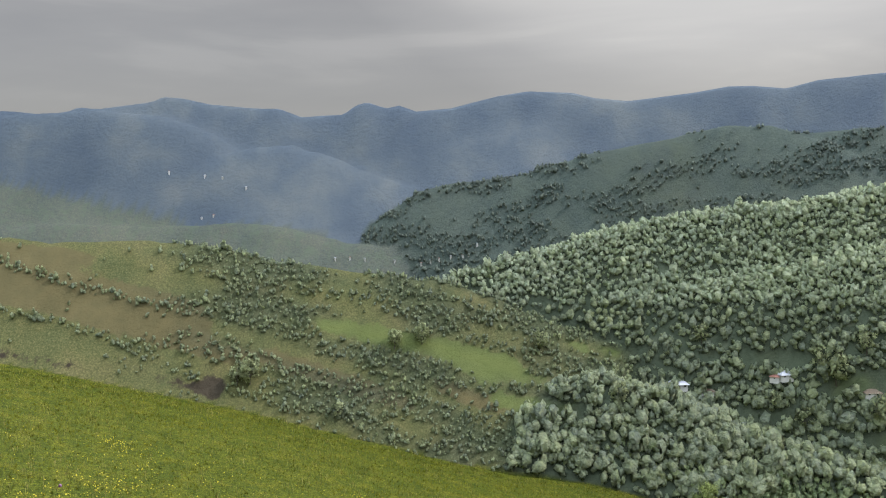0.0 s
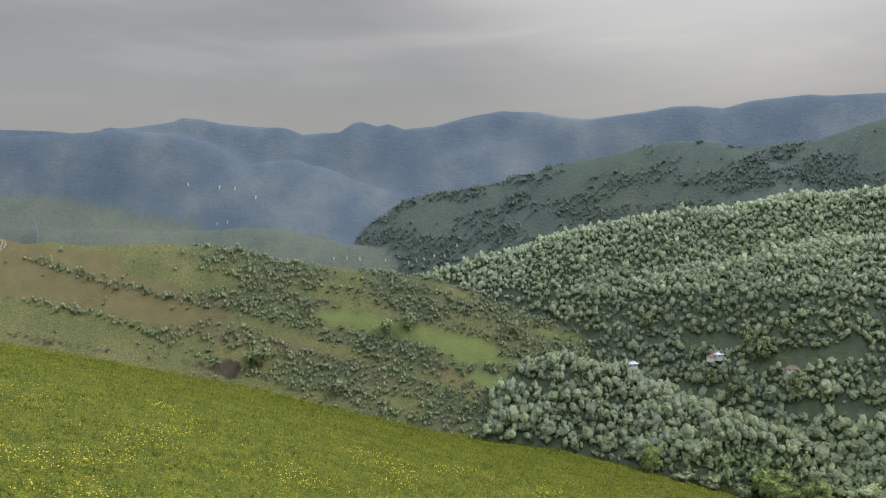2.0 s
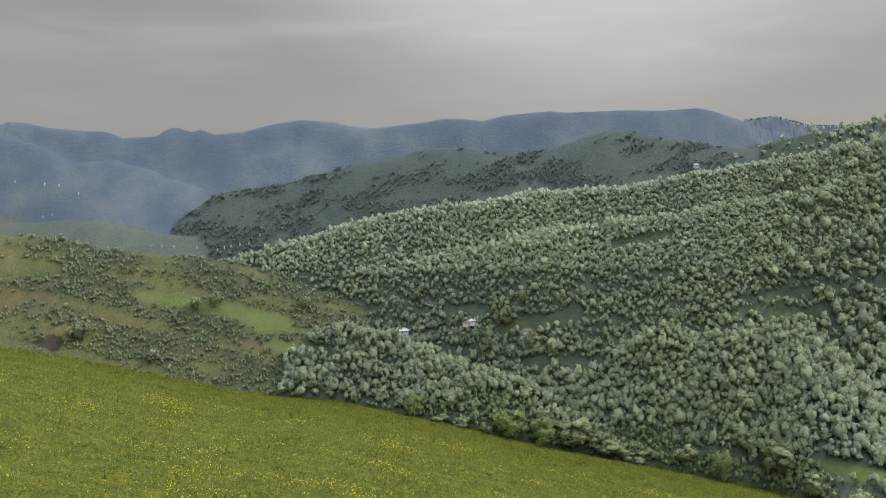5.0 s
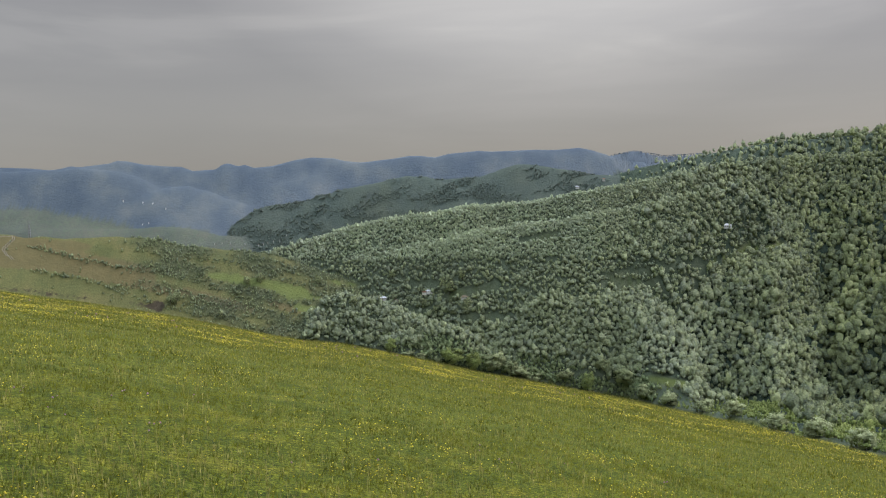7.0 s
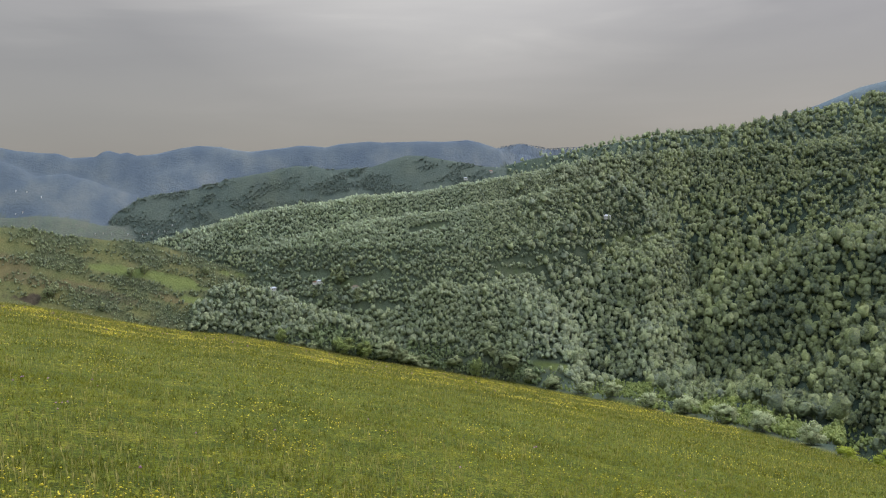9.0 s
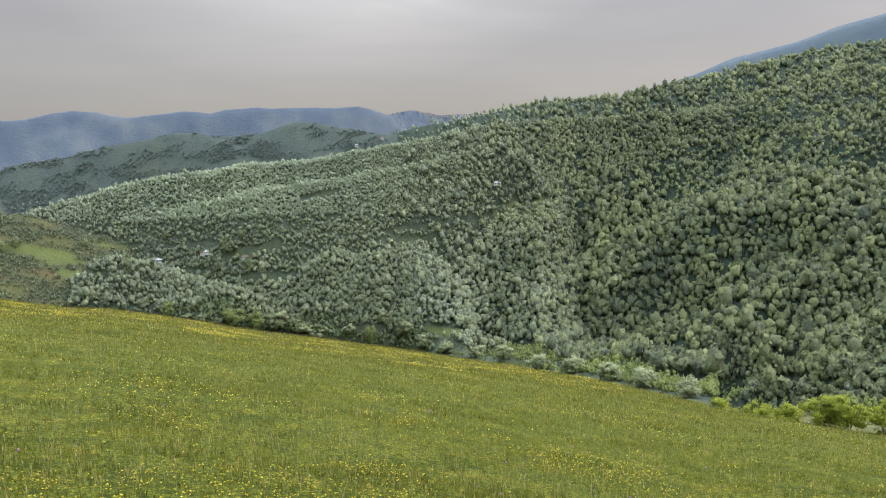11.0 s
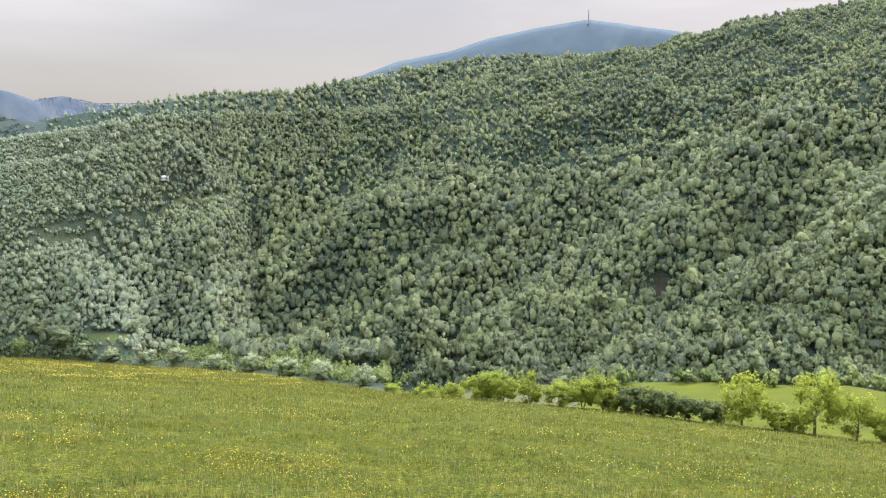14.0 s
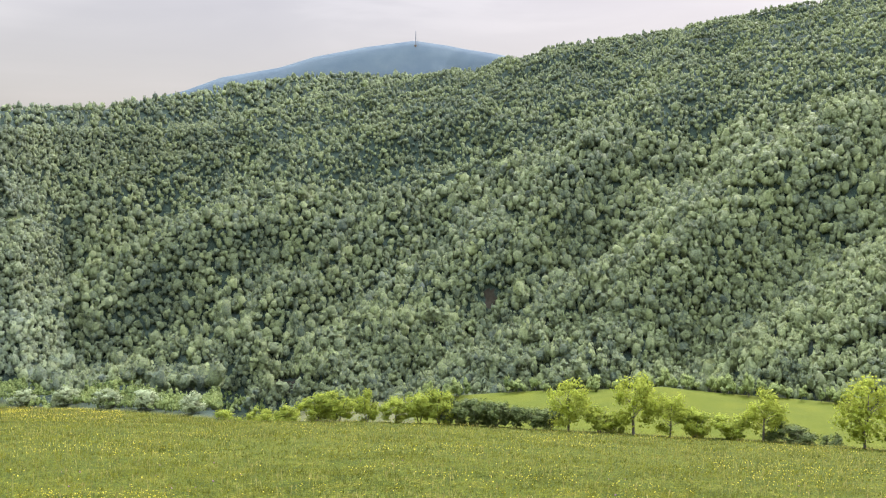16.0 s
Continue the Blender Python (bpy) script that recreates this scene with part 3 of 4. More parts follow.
def mesh_of(name, points, faces, mats, slots=None, floats=None, flat=False, tris=None):
    """A mesh from arrays of points and of faces with one number of corners each."""
    me = bpy.data.meshes.new(name)
    groups = [g for g in (faces, tris) if g is not None and len(g)]
    loops = np.concatenate([g.ravel() for g in groups])
    sizes = np.concatenate([np.full(len(g), g.shape[1]) for g in groups])
    me.vertices.add(len(points))
    me.vertices.foreach_set("co", np.ascontiguousarray(points, dtype=np.float32).ravel())
    me.loops.add(len(loops))
    me.loops.foreach_set("vertex_index", loops.astype(np.int32))
    me.polygons.add(len(sizes))
    me.polygons.foreach_set("loop_start", np.concatenate([[0], np.cumsum(sizes)[:-1]]).astype(np.int32))
    for m in mats:
        me.materials.append(m)
    if slots is not None:
        me.polygons.foreach_set("material_index", slots.astype(np.int32))
    for key, v in (floats or {}).items():
        me.attributes.new(key, "FLOAT", "POINT").data.foreach_set("value", np.ascontiguousarray(v, dtype=np.float32))
    me.update(calc_edges=True)
    me.validate()
    if not flat:
        me.shade_smooth()
    return me


def zero(v):
    return np.concatenate([[v.ravel()[0]], v.ravel()])


fan = np.stack([np.zeros(cols_n, int), 1 + (np.arange(cols_n) + 1) % cols_n, 1 + np.arange(cols_n)], -1)
# masks for the painted haze
haze_blue, mountain = np.isin(GI, (0, 1, 2, 9)) * 1.0, (GI == 9) * 1.0


def soften(v, times=2):
    """Lets a mask run out over a few neighbours."""
    for _ in range(times):
        v = (v + np.roll(v, 1, 1) + np.roll(v, -1, 1)) / 3
        v[1:-1] = (v[1:-1] + v[:-2] + v[2:]) / 3
    return v


wooded, mountain = soften(wooded, 1), soften(mountain)
soil, dry, field = [np.where(steep, soften(v.copy(), 1), v) for v in (soil, dry, field)]
# flats and middle hill take part of the haze tint
haze_blue = np.maximum(haze_blue, 0.5 * (GI == 5) + 0.25 * np.isin(GI, (3, 4)))
ground = new("ground", mesh_of("ground", verts, quads, [LAND], floats={"field": zero(field * (GI == 11)), "dry": zero(dry), "soil": zero(soil), "wood": zero(wooded * (1 - field)), "meadow": zero(meadow), "dull_pasture": zero(np.isin(GI, (3, 4)) * 1.0), "hazy_field": zero(field * (GI != 11) * np.where(np.isin(GI, (0, 1, 2, 5)), 0.0, 1.0) + 0.48 * (GI == 5)), "hazed_wood_floor": zero(soften(np.isin(GI, (3, 4, 5)) * wooded * 0.3 + (GI == 7) * smooth(40, 20, GA)) * (1 - field)), "haze_blue": zero(haze_blue), "mountain": zero(mountain)}, tris=fan))
# hills are squeezed in depth for the camera's view: shade faces as gentler slopes
ease = smooth(24, 42, GA) + (1 - smooth(24, 42, GA)) * (GI == 12)
rise_r = np.gradient(GZ, RANGE[1:], axis=0) * (0.16 + 0.84 * ease)
rise_a = np.gradient(GZ, np.radians(AZ), axis=1) / GR * (0.35 + 0.65 * ease)
ca, sa = np.cos(np.radians(GA)), np.sin(np.radians(GA))
slope_x, slope_y = rise_r * sa + rise_a * ca, rise_r * ca - rise_a * sa
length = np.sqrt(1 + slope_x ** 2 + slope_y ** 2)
ground.data.normals_split_custom_set_from_vertices(np.concatenate([[(0, 0, 1)], np.stack([-slope_x / length, -slope_y / length, 1 / length], -1).reshape(-1, 3)]))
tagged(ground, "green hill country with a flowering meadow, fields and wooded slopes", "ground", kind="structure")

# ---- plants ----
def ico():
    """The corners and faces of an icosahedron of radius 1."""
    g = (1 + 5 ** 0.5) / 2
    v = [(-1, g, 0), (1, g, 0), (-1, -g, 0), (1, -g, 0), (0, -1, g), (0, 1, g), (0, -1, -g), (0, 1, -g), (g, 0, -1), (g, 0, 1), (-g, 0, -1), (-g, 0, 1)]
    f = [(0, 11, 5), (0, 5, 1), (0, 1, 7), (0, 7, 10), (0, 10, 11), (1, 5, 9), (5, 11, 4), (11, 10, 2), (10, 7, 6), (7, 1, 8), (3, 9, 4), (3, 4, 2), (3, 2, 6), (3, 6, 8), (3, 8, 9), (4, 9, 5), (2, 4, 11), (6, 2, 10), (8, 6, 7), (9, 8, 1)]
    return np.array(v, float) / math.hypot(1, g), np.array(f)


ICO_V, ICO_F = ico()
OCT_V = np.array([(1, 0, 0), (0, 1, 0), (-1, 0, 0), (0, -1, 0), (0, 0, 1), (0, 0, -1)], float)
OCT_F = np.array([(0, 1, 4), (1, 2, 4), (2, 3, 4), (3, 0, 4), (1, 0, 5), (2, 1, 5), (3, 2, 5), (0, 3, 5)])


def crown(rng, lobes, flakes, leaf, tall=1.3, up=0.55, lump=0.17, core=0.24):
    """A crown about 1 across round (0, 0, up): uneven clumps of leaves, and loose sprays round them. Points, normals, quads, triangles."""
    pts, nrm, tri = [], [], []
    place = rng.normal(size=(lobes, 3))
    place[:, 2] = place[:, 2] * 0.9 + 0.15
    place /= np.linalg.norm(place, axis=1)[:, None]
    centre = place * rng.uniform(0.22, 0.38, lobes)[:, None] * (1, 1, tall)
    radius = rng.uniform(0.8, 1.35, lobes) * lump
    centre[0], radius[0] = (0, 0, 0), core
    for k in range(lobes):
        a = rng.uniform(0, 2 * np.pi)
        turn = np.array([[math.cos(a), -math.sin(a), 0], [math.sin(a), math.cos(a), 0], [0, 0, 1]])
        shape, sides_ = (ICO_V, ICO_F) if k == 0 or lobes > 8 else (OCT_V, OCT_F)
        v = (shape @ turn.T) * rng.uniform(0.7, 1.3, (len(shape), 1))
        tri.append(sides_ + sum(len(q) for q in pts))
        pts.append(v * radius[k] * (1, 1, 0.95) + centre[k])
        n = v * 0.7 + (centre[k] / 0.34) * 0.6
        nrm.append(n / np.linalg.norm(n, axis=1)[:, None])
    p, n = np.concatenate(pts), np.concatenate(nrm)
    k = rng.randint(0, lobes, flakes)
    way = rng.normal(size=(flakes, 3))
    way[:, 2] = way[:, 2] * 0.9 + 0.2
    way /= np.linalg.norm(way, axis=1)[:, None]
    at = centre[k] + way * (radius[k] * rng.uniform(0.92, 1.2, flakes) + (0.17 - lump) * rng.uniform(0, 0.9, flakes))[:, None]
    face = way + rng.normal(scale=0.5, size=(flakes, 3))
    face /= np.linalg.norm(face, axis=1)[:, None]
    side = np.cross(face, rng.normal(size=(flakes, 3)))
    side /= np.linalg.norm(side, axis=1)[:, None]
    other = np.cross(face, side)
    s = (leaf * rng.uniform(0.6, 1.3, flakes))[:, None]
    u, w = side * s, other * s * rng.uniform(0.5, 1.0, flakes)[:, None]
    q = np.stack([at - u * 0.9 - w * 0.5, at + u * 0.6 - w, at + u + w * 0.4, at - u * 0.4 + w * 1.1], 1).reshape(-1, 3)
    m = way * 0.6 + at * 1.6 + rng.normal(scale=0.4, size=way.shape)
    m /= np.linalg.norm(m, axis=1)[:, None]
    quads_ = np.arange(len(q)).reshape(-1, 4) + len(p)
    return np.concatenate([p, q]) + (0, 0, up), np.concatenate([n, np.repeat(m, 4, 0)]), quads_, np.concatenate(tri)


def trunk_quads(height_, thick, sides=4):
    """A tapered trunk."""
    ang = np.arange(sides) * 2 * np.pi / sides
    ring = np.stack([np.cos(ang), np.sin(ang), 0 * ang], -1)
    pts = np.concatenate([ring * thick + (0, 0, -0.15), ring * thick * 0.55 + (0.02, 0.01, height_)])
    k = np.arange(sides)
    return pts, np.stack([k, (k + 1) % sides, (k + 1) % sides + sides, k + sides], -1)


def plants(name, where, sizes, tones, lobes, flakes, leaf, seed, leafmat, variants=8, up=0.55, trunk=True, squeeze=0.22, core=0.26, haze_shares=None):
    """Many plants in one mesh."""
    rng = np.random.RandomState(seed)
    pts, fcs, trs, slot, tone, share, nrm = [], [], [], [], [], [], []
    start = 0
    kinds = rng.randint(0, variants, len(where))
    for v in range(variants):
        q, qn, f, tr = crown(rng, lobes, flakes, leaf, up=up, core=core)
        qn = qn + (0, 0, 0.5)
        qn = qn / np.linalg.norm(qn, axis=1)[:, None]
        sl = np.ones(len(f), int)
        if trunk:
            tp, tf = trunk_quads(up, 0.03)
            f = np.concatenate([f, tf + len(q)])
            q = np.concatenate([q, tp])
            qn = np.concatenate([qn, tp * (1, 1, 0) / np.linalg.norm(tp * (1, 1, 0), axis=1)[:, None]])
            sl = np.concatenate([sl, np.zeros(len(tf), int)])
        sel = np.where(kinds == v)[0]
        if not len(sel):
            continue
        a = rng.uniform(0, 2 * np.pi, len(sel))
        c, s = np.cos(a), np.sin(a)
        w = sizes[sel] * rng.uniform(1 - squeeze, 1 + squeeze, len(sel))
        h = sizes[sel] * rng.uniform(1 - squeeze, 1 + squeeze * 1.8, len(sel)) * (1.25 if squeeze else 1)
        x = (q[None, :, 0] * c[:, None] - q[None, :, 1] * s[:, None]) * w[:, None]
        y = (q[None, :, 0] * s[:, None] + q[None, :, 1] * c[:, None]) * w[:, None]
        z = q[None, :, 2] * h[:, None]
        p = np.stack([x, y, z], -1) + where[sel][:, None, :]
        pts.append(p.reshape(-1, 3))
        nx = qn[None, :, 0] * c[:, None] - qn[None, :, 1] * s[:, None]
        ny = qn[None, :, 0] * s[:, None] + qn[None, :, 1] * c[:, None]
        nrm.append(np.stack([nx, ny, np.broadcast_to(qn[None, :, 2], nx.shape)], -1).reshape(-1, 3))
        first = (start + np.arange(len(sel)) * len(q))[:, None, None]
        fcs.append((f[None] + first).reshape(-1, 4))
        trs.append((tr[None] + first).reshape(-1, 3))
        slot.append(np.tile(sl, len(sel)))
        tone.append(np.repeat(tones[sel], len(q)))
        share.append(np.repeat(haze_shares[sel], len(q)))
        start += len(sel) * len(q)
    trs = np.concatenate(trs)
    me = mesh_of(name, np.concatenate(pts), np.concatenate(fcs), [BARK, leafmat], np.concatenate(slot + [np.ones(len(trs), int)]), {"tone": np.concatenate(tone), "pale": np.concatenate(share)}, tris=trs)
    me.normals_split_custom_set_from_vertices(np.concatenate(nrm))
    return new(name, me)


def scatter(spacing, seed, lo, hi, near, far_):
    """Jittered places in a sector, with bearing, range, height, elevation angle from the eye and hill."""
    rng = np.random.RandomState(seed)
    g = np.arange(-far_, far_, spacing)
    x, y = np.meshgrid(g, g)
    x = (x + rng.uniform(-0.45, 0.45, x.shape) * spacing).ravel()
    y = (y + rng.uniform(-0.45, 0.45, y.shape) * spacing).ravel()
    az, r = np.degrees(np.arctan2(x, y)), np.hypot(x, y)
    ok = (az > lo) & (az < hi) & (r > near) & (r < far_)
    x, y, az, r = x[ok], y[ok], az[ok], r[ok]
    z, which = height(az, r, True)
    e = np.degrees(np.arctan2(z - EYE, r))
    # leave out what the land hides
    row, col = np.clip(np.searchsorted(RANGE[1:], r), 0, rows_n - 1), np.clip(np.searchsorted(fine, az), 0, len(fine) - 1)
    ok = SEEN[row, col]
    return [v[ok] for v in (x, y, z, az, r, e, which)]


def wood(name, label, hills, spacing, size, lobes, flakes, leaf, seed, lo=-34, hi=98, near=60, far_=330, keep=None, mat=None, up=0.55, trunk=True, fields=True, core=0.26, pale=None, small=None, close=0.0):
    x, y, z, az, r, e, which = scatter(spacing / 3 ** 0.5, seed, lo, hi, near, far_)
    rng = np.random.RandomState(seed + 1)
    ok = np.isin(which, hills)
    x, y, z, az, r, e = [v[ok] for v in (x, y, z, az, r, e)]
    p = np.full(len(x), 1.0) if keep is None else keep(x, y, az, r, e)
    # as many trees on a steep slope as its face has room for
    run = np.degrees(0.5 / r)
    rise = np.hypot(height(az, r + 0.5) - height(az, r - 0.5), height(az + run, r) - height(az - run, r))
    grow = size * (1 if small is None else along(e, small)) * along(az, [(26, 0.5), (38, 1)] if hills == (10,) else [(26, 0.36), (38, 0.8)] if np.isin(hills, (8, 10)).any() and not close else [(0, 1)])
    if close:  # the crowns touch
        p = p * np.clip(spacing * spacing / 3 * np.sqrt(1 + rise * rise) / (close * grow * grow), 0, 1)
    else:
        p = p * np.clip(np.sqrt(1 + rise * rise) / 3 * (size / grow) ** (1 if hills == (10,) else 0), 0, 1)
    ok = np.full(len(x), True)
    ok &= (rng.rand(len(x)) < p) & ((patch(az, e, FIELDS) < 0.5) | (not fields)) & (patch(az, e, SOIL) < 0.5)
    x, y, z, az, r, e, grow = [v[ok] for v in (x, y, z, az, r, e, grow)]
    s = grow * rng.uniform(0.55, 1.15, len(x)) * (1 + 0.6 * rng.rand(len(x)) ** 4)
    tone = np.clip(0.42 + 0.3 * smooth(66, 92, az) + 0.55 * fbm(x / 12, y / 12, 3, seed + 3) + rng.normal(scale=0.22, size=len(x)), 0, 1)
    # the haze colour's share grows towards the west
    ob = plants(name, np.stack([x, y, z], -1), s, tone, lobes, flakes, leaf, seed + 2, mat or LEAF, trunk=trunk, up=up, core=core, haze_shares=smooth(42, 14, az + 5 * fbm(x / 15, y / 15, 3, 5)) if pale is None else np.full(len(x), pale))
    return tagged(ob, label, "forest", kind="stuff")


def low(az, e):
    """1 in the belt just above the meadow's brow."""
    return smooth(1.7, 0.9, e - along(az, BROW) + 0.4 * np.sin(az * 0.9)) * smooth(5, 12, az) * smooth(56, 46, az)


HEDGES = [[(-14.6, -2.2), (-12.2, -3.1), (-9, -4.0), (-4.2, -4.7), (0, -5.1), (4, -6.0)], [(-14.6, -3.75), (-10.9, -4.75), (-8.5, -6.0), (-5.7, -7.0), (-3, -8.4)], [(-8.3, -2.75), (-6, -3.3), (-2, -4.0), (3, -5.0)], [(-9.5, -5.0), (-5, -6.2), (-1, -7.6), (2, -8.6)]]


def scrub(az, e):
    """How thick the scrub stands on the pasture hill: in bands that run down to the right, and along hedges."""
    band = fbm(az * 0.22, (e + 0.3 * az) * 1.5, 4, 66)
    p = smooth(-0.12, 0.18, band + 0.03 * (az + 6.5) - 0.05 * (e + 5)) * smooth(-13, -5, az)
    for line in HEDGES:
        d = abs(e - along(az, line)) + 0.5 * (np.clip(line[0][0] - az, 0, None) + np.clip(az - line[-1][0], 0, None))
        p = np.maximum(p, smooth(0.22, 0.08, d))
    return np.clip(p, 0.015, 0.9)


wood("forest", "broadleaf forest in spring leaf covering the big slope", (10,), 0.9, 1.76, 3, 16, 0.12, 100, near=100, far_=148, core=0.33,
     keep=lambda x, y, az, r, e: 1 - low(az, e))
wood("mid_forest", "broadleaf forest half-way up the big slope", (10,), 1.04, 1.66, 2, 11, 0.15, 105, near=148, far_=190, trunk=False, core=0.37)
wood("upper_forest", "broadleaf forest high on the big slope below the crest", (10,), 1.1, 1.32, 1, 7, 0.19, 110, near=190, far_=300, trunk=False, core=0.34, small=[(-6, 1.05), (3, 0.9), (9, 0.68)])
wood("gully_wood", "broadleaf trees crowding the gully at the foot of the big slope", (10, 8), 0.5, 1.2, 2, 12, 0.15, 112, lo=26, hi=40, near=128, far_=188, trunk=False, core=0.36, close=0.3, small=[(-12, 1.1), (-6, 1.0), (-2, 0.7)],
     keep=lambda x, y, az, r, e: smooth(26, 28.5, az) * smooth(39, 33, az) * (1 - 0.7 * low(az, e)) * smooth(0, -2.5, e))
wood("ridge_forest", "dark forest on the ridge behind the big slope", (8,), 1.35, 1.5, 2, 10, 0.12, 120, lo=15, near=150, trunk=False, core=0.42)
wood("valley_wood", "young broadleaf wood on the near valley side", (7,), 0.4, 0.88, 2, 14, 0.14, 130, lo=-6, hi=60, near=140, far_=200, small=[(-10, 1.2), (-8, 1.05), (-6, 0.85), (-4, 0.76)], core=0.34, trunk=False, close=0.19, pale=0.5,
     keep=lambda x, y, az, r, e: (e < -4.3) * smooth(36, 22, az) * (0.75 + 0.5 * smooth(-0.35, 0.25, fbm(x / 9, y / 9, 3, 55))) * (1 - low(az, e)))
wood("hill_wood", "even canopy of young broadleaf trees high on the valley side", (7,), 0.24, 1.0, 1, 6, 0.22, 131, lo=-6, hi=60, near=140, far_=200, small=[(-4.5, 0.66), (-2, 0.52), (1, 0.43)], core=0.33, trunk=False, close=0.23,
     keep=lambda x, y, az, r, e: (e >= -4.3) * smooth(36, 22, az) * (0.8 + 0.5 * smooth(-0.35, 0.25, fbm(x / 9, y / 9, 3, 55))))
wood("slope_wood", "broadleaf wood where the valley side meets the big slope", (7,), 0.6, 1.4, 2, 16, 0.125, 132, lo=22, hi=70, near=110, far_=230, core=0.34, trunk=False, small=[(-10, 1.3), (-6, 1.15), (-3, 0.92), (1, 0.75)], close=0.4,
     keep=lambda x, y, az, r, e: smooth(22, 36, az) * (1 - low(az, e)))
wood("riverside_wood", "light green trees and bushes along the valley bottom", (7, 10, 6), 0.72, 1.05, 3, 16, 0.11, 135, lo=4, hi=58, near=90, far_=200, mat=EDGE_LEAF,
     keep=lambda x, y, az, r, e: low(az, e) * 0.95)
wood("stream_wood", "light green trees and bushes crowding the stream below the meadow", (7, 6), 0.34, 0.85, 2, 15, 0.13, 136, lo=3, hi=28, near=138, far_=160, mat=RIVER_LEAF, trunk=False, pale=0.5, close=0.2,
     keep=lambda x, y, az, r, e: low(az, e) * smooth(28, 24, az))
wood("field_edge_wood", "light green trees along the far edge of the lower field", (11, 10), 1.1, 1.7, 7, 46, 0.075, 137, lo=52, hi=98, near=96, far_=112, mat=EDGE_LEAF,
     keep=lambda x, y, az, r, e: 0.95 * smooth(1.8, 0.6, abs(r - 104.8)) * smooth(-0.25, 0.1, fbm(az * 0.25, r * 0, 2, 19) + 0.12), fields=False)
wood("hillside_scrub", "scattered bushes and small trees on the pasture hill", (6,), 0.4, 0.46, 2, 9, 0.13, 140, near=120, far_=175, hi=14, trunk=False, up=0.2, pale=0.35,
     keep=lambda x, y, az, r, e: scrub(az, e))
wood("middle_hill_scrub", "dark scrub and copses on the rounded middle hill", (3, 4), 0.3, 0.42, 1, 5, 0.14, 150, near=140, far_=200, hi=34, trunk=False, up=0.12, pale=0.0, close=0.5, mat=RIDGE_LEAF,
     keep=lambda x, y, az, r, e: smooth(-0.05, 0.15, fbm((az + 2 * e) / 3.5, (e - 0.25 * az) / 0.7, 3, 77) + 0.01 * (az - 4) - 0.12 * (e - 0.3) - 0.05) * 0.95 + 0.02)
wood("far_forest", "dark conifers along the crest of the far ridges, blued for haze", (0, 1), 0.3, 0.26, 1, 3, 0.12, 160, near=150, far_=200, hi=34, trunk=False, up=0.0, mat=DISTANT_LEAF,
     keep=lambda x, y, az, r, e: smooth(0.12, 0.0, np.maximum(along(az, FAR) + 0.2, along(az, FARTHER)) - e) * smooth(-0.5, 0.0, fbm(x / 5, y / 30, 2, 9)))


# ---- the meadow's grass and flowers ----
def spread(n, lo, hi, near, far_, seed, ahead=0.0):
    """Even places on the meadow in a ring sector."""
    rng = np.random.RandomState(seed)
    az = rng.uniform(lo, hi, n)
    r = np.sqrt(rng.uniform(near ** 2, far_ ** 2, n))
    x, y = r * np.sin(np.radians(az)), r * np.cos(np.radians(az)) + ahead
    az, r = np.degrees(np.arctan2(x, y)), np.hypot(x, y)
    ok = r < brow(az) - 0.3
    return x[ok], y[ok], height(az[ok], r[ok]), rng


def tufts(name, n, lo, hi, near, far_, tall, wide, blades, seed, mat, label, ahead=0.0, slim=False):
    """Tufts of blades, each a bent sliver."""
    x, y, z, rng = spread(n, lo, hi, near, far_, seed, ahead)
    lush = fbm(x / 4, y / 4, 3, 300)
    keep = rng.rand(len(x)) < 0.75 + 0.6 * lush
    x, y, z, lush = x[keep], y[keep], z[keep], lush[keep]
    m = len(x)
    at = np.repeat(np.stack([x, y, z], -1), blades, 0)
    k = m * blades
    ang = rng.uniform(0, 2 * np.pi, k)
    out = np.stack([np.cos(ang), np.sin(ang), 0 * ang], -1)
    across = np.stack([-np.sin(ang + 0.7), np.cos(ang + 0.7), 0 * ang], -1)
    h = tall * rng.uniform(0.45, 1.25, k) * np.repeat(1 + 0.5 * lush, blades)
    w = wide * rng.uniform(0.6, 1.4, k)
    root = at + out * (rng.uniform(0, 0.25, k) * tall)[:, None] - (0, 0, 0.02)
    lean = rng.uniform(0.1, 1.1, k)
    tip = root + out * (h * lean)[:, None] + np.stack([0 * h, 0 * h, h * (1 - 0.35 * lean)], -1)
    mid = root * 0.45 + tip * 0.55 - out * (h * lean * 0.2)[:, None]
    pts = np.stack([root - across * w[:, None] * 0.6, root + across * w[:, None] * 0.6, mid + across * w[:, None] * 0.8, tip, mid - across * w[:, None] * 0.8], 1).reshape(-1, 3)
    b = np.arange(k)[:, None] * 5
    tone = np.clip(np.repeat(0.42 + 1.0 * fbm(x / 7, y / 7, 3, 310) + 0.7 * fbm(x / 1.3, y / 1.3, 2, 311), blades) + rng.normal(scale=0.42, size=k), 0, 1)
    me = mesh_of(name, pts, b[:0] + (0, 1, 2, 4) if slim else b + (0, 1, 2, 4), [mat], floats={"tone": np.repeat(tone, 5)}, tris=b + ((0, 1, 3) if slim else (4, 2, 3)), flat=True)
    return tagged(new(name, me), label, "grass", kind="stuff")


SWARD = "long green and straw-coloured meadow grass"
tufts("meadow_grass", 15000, -24, 98, 4.5, 14, 0.15, 0.006, 4, 400, GRASS, SWARD)
tufts("meadow_grass", 30000, -24, 98, 14, 30, 0.17, 0.011, 4, 401, GRASS, SWARD, slim=True)
tufts("meadow_grass", 48000, -28, 98, 30, 68, 0.19, 0.02, 4, 402, GRASS, SWARD, slim=True)
tufts("meadow_grass", 104000, -27, 50, 66, 146, 0.2, 0.03, 4, 403, GRASS, SWARD, slim=True)


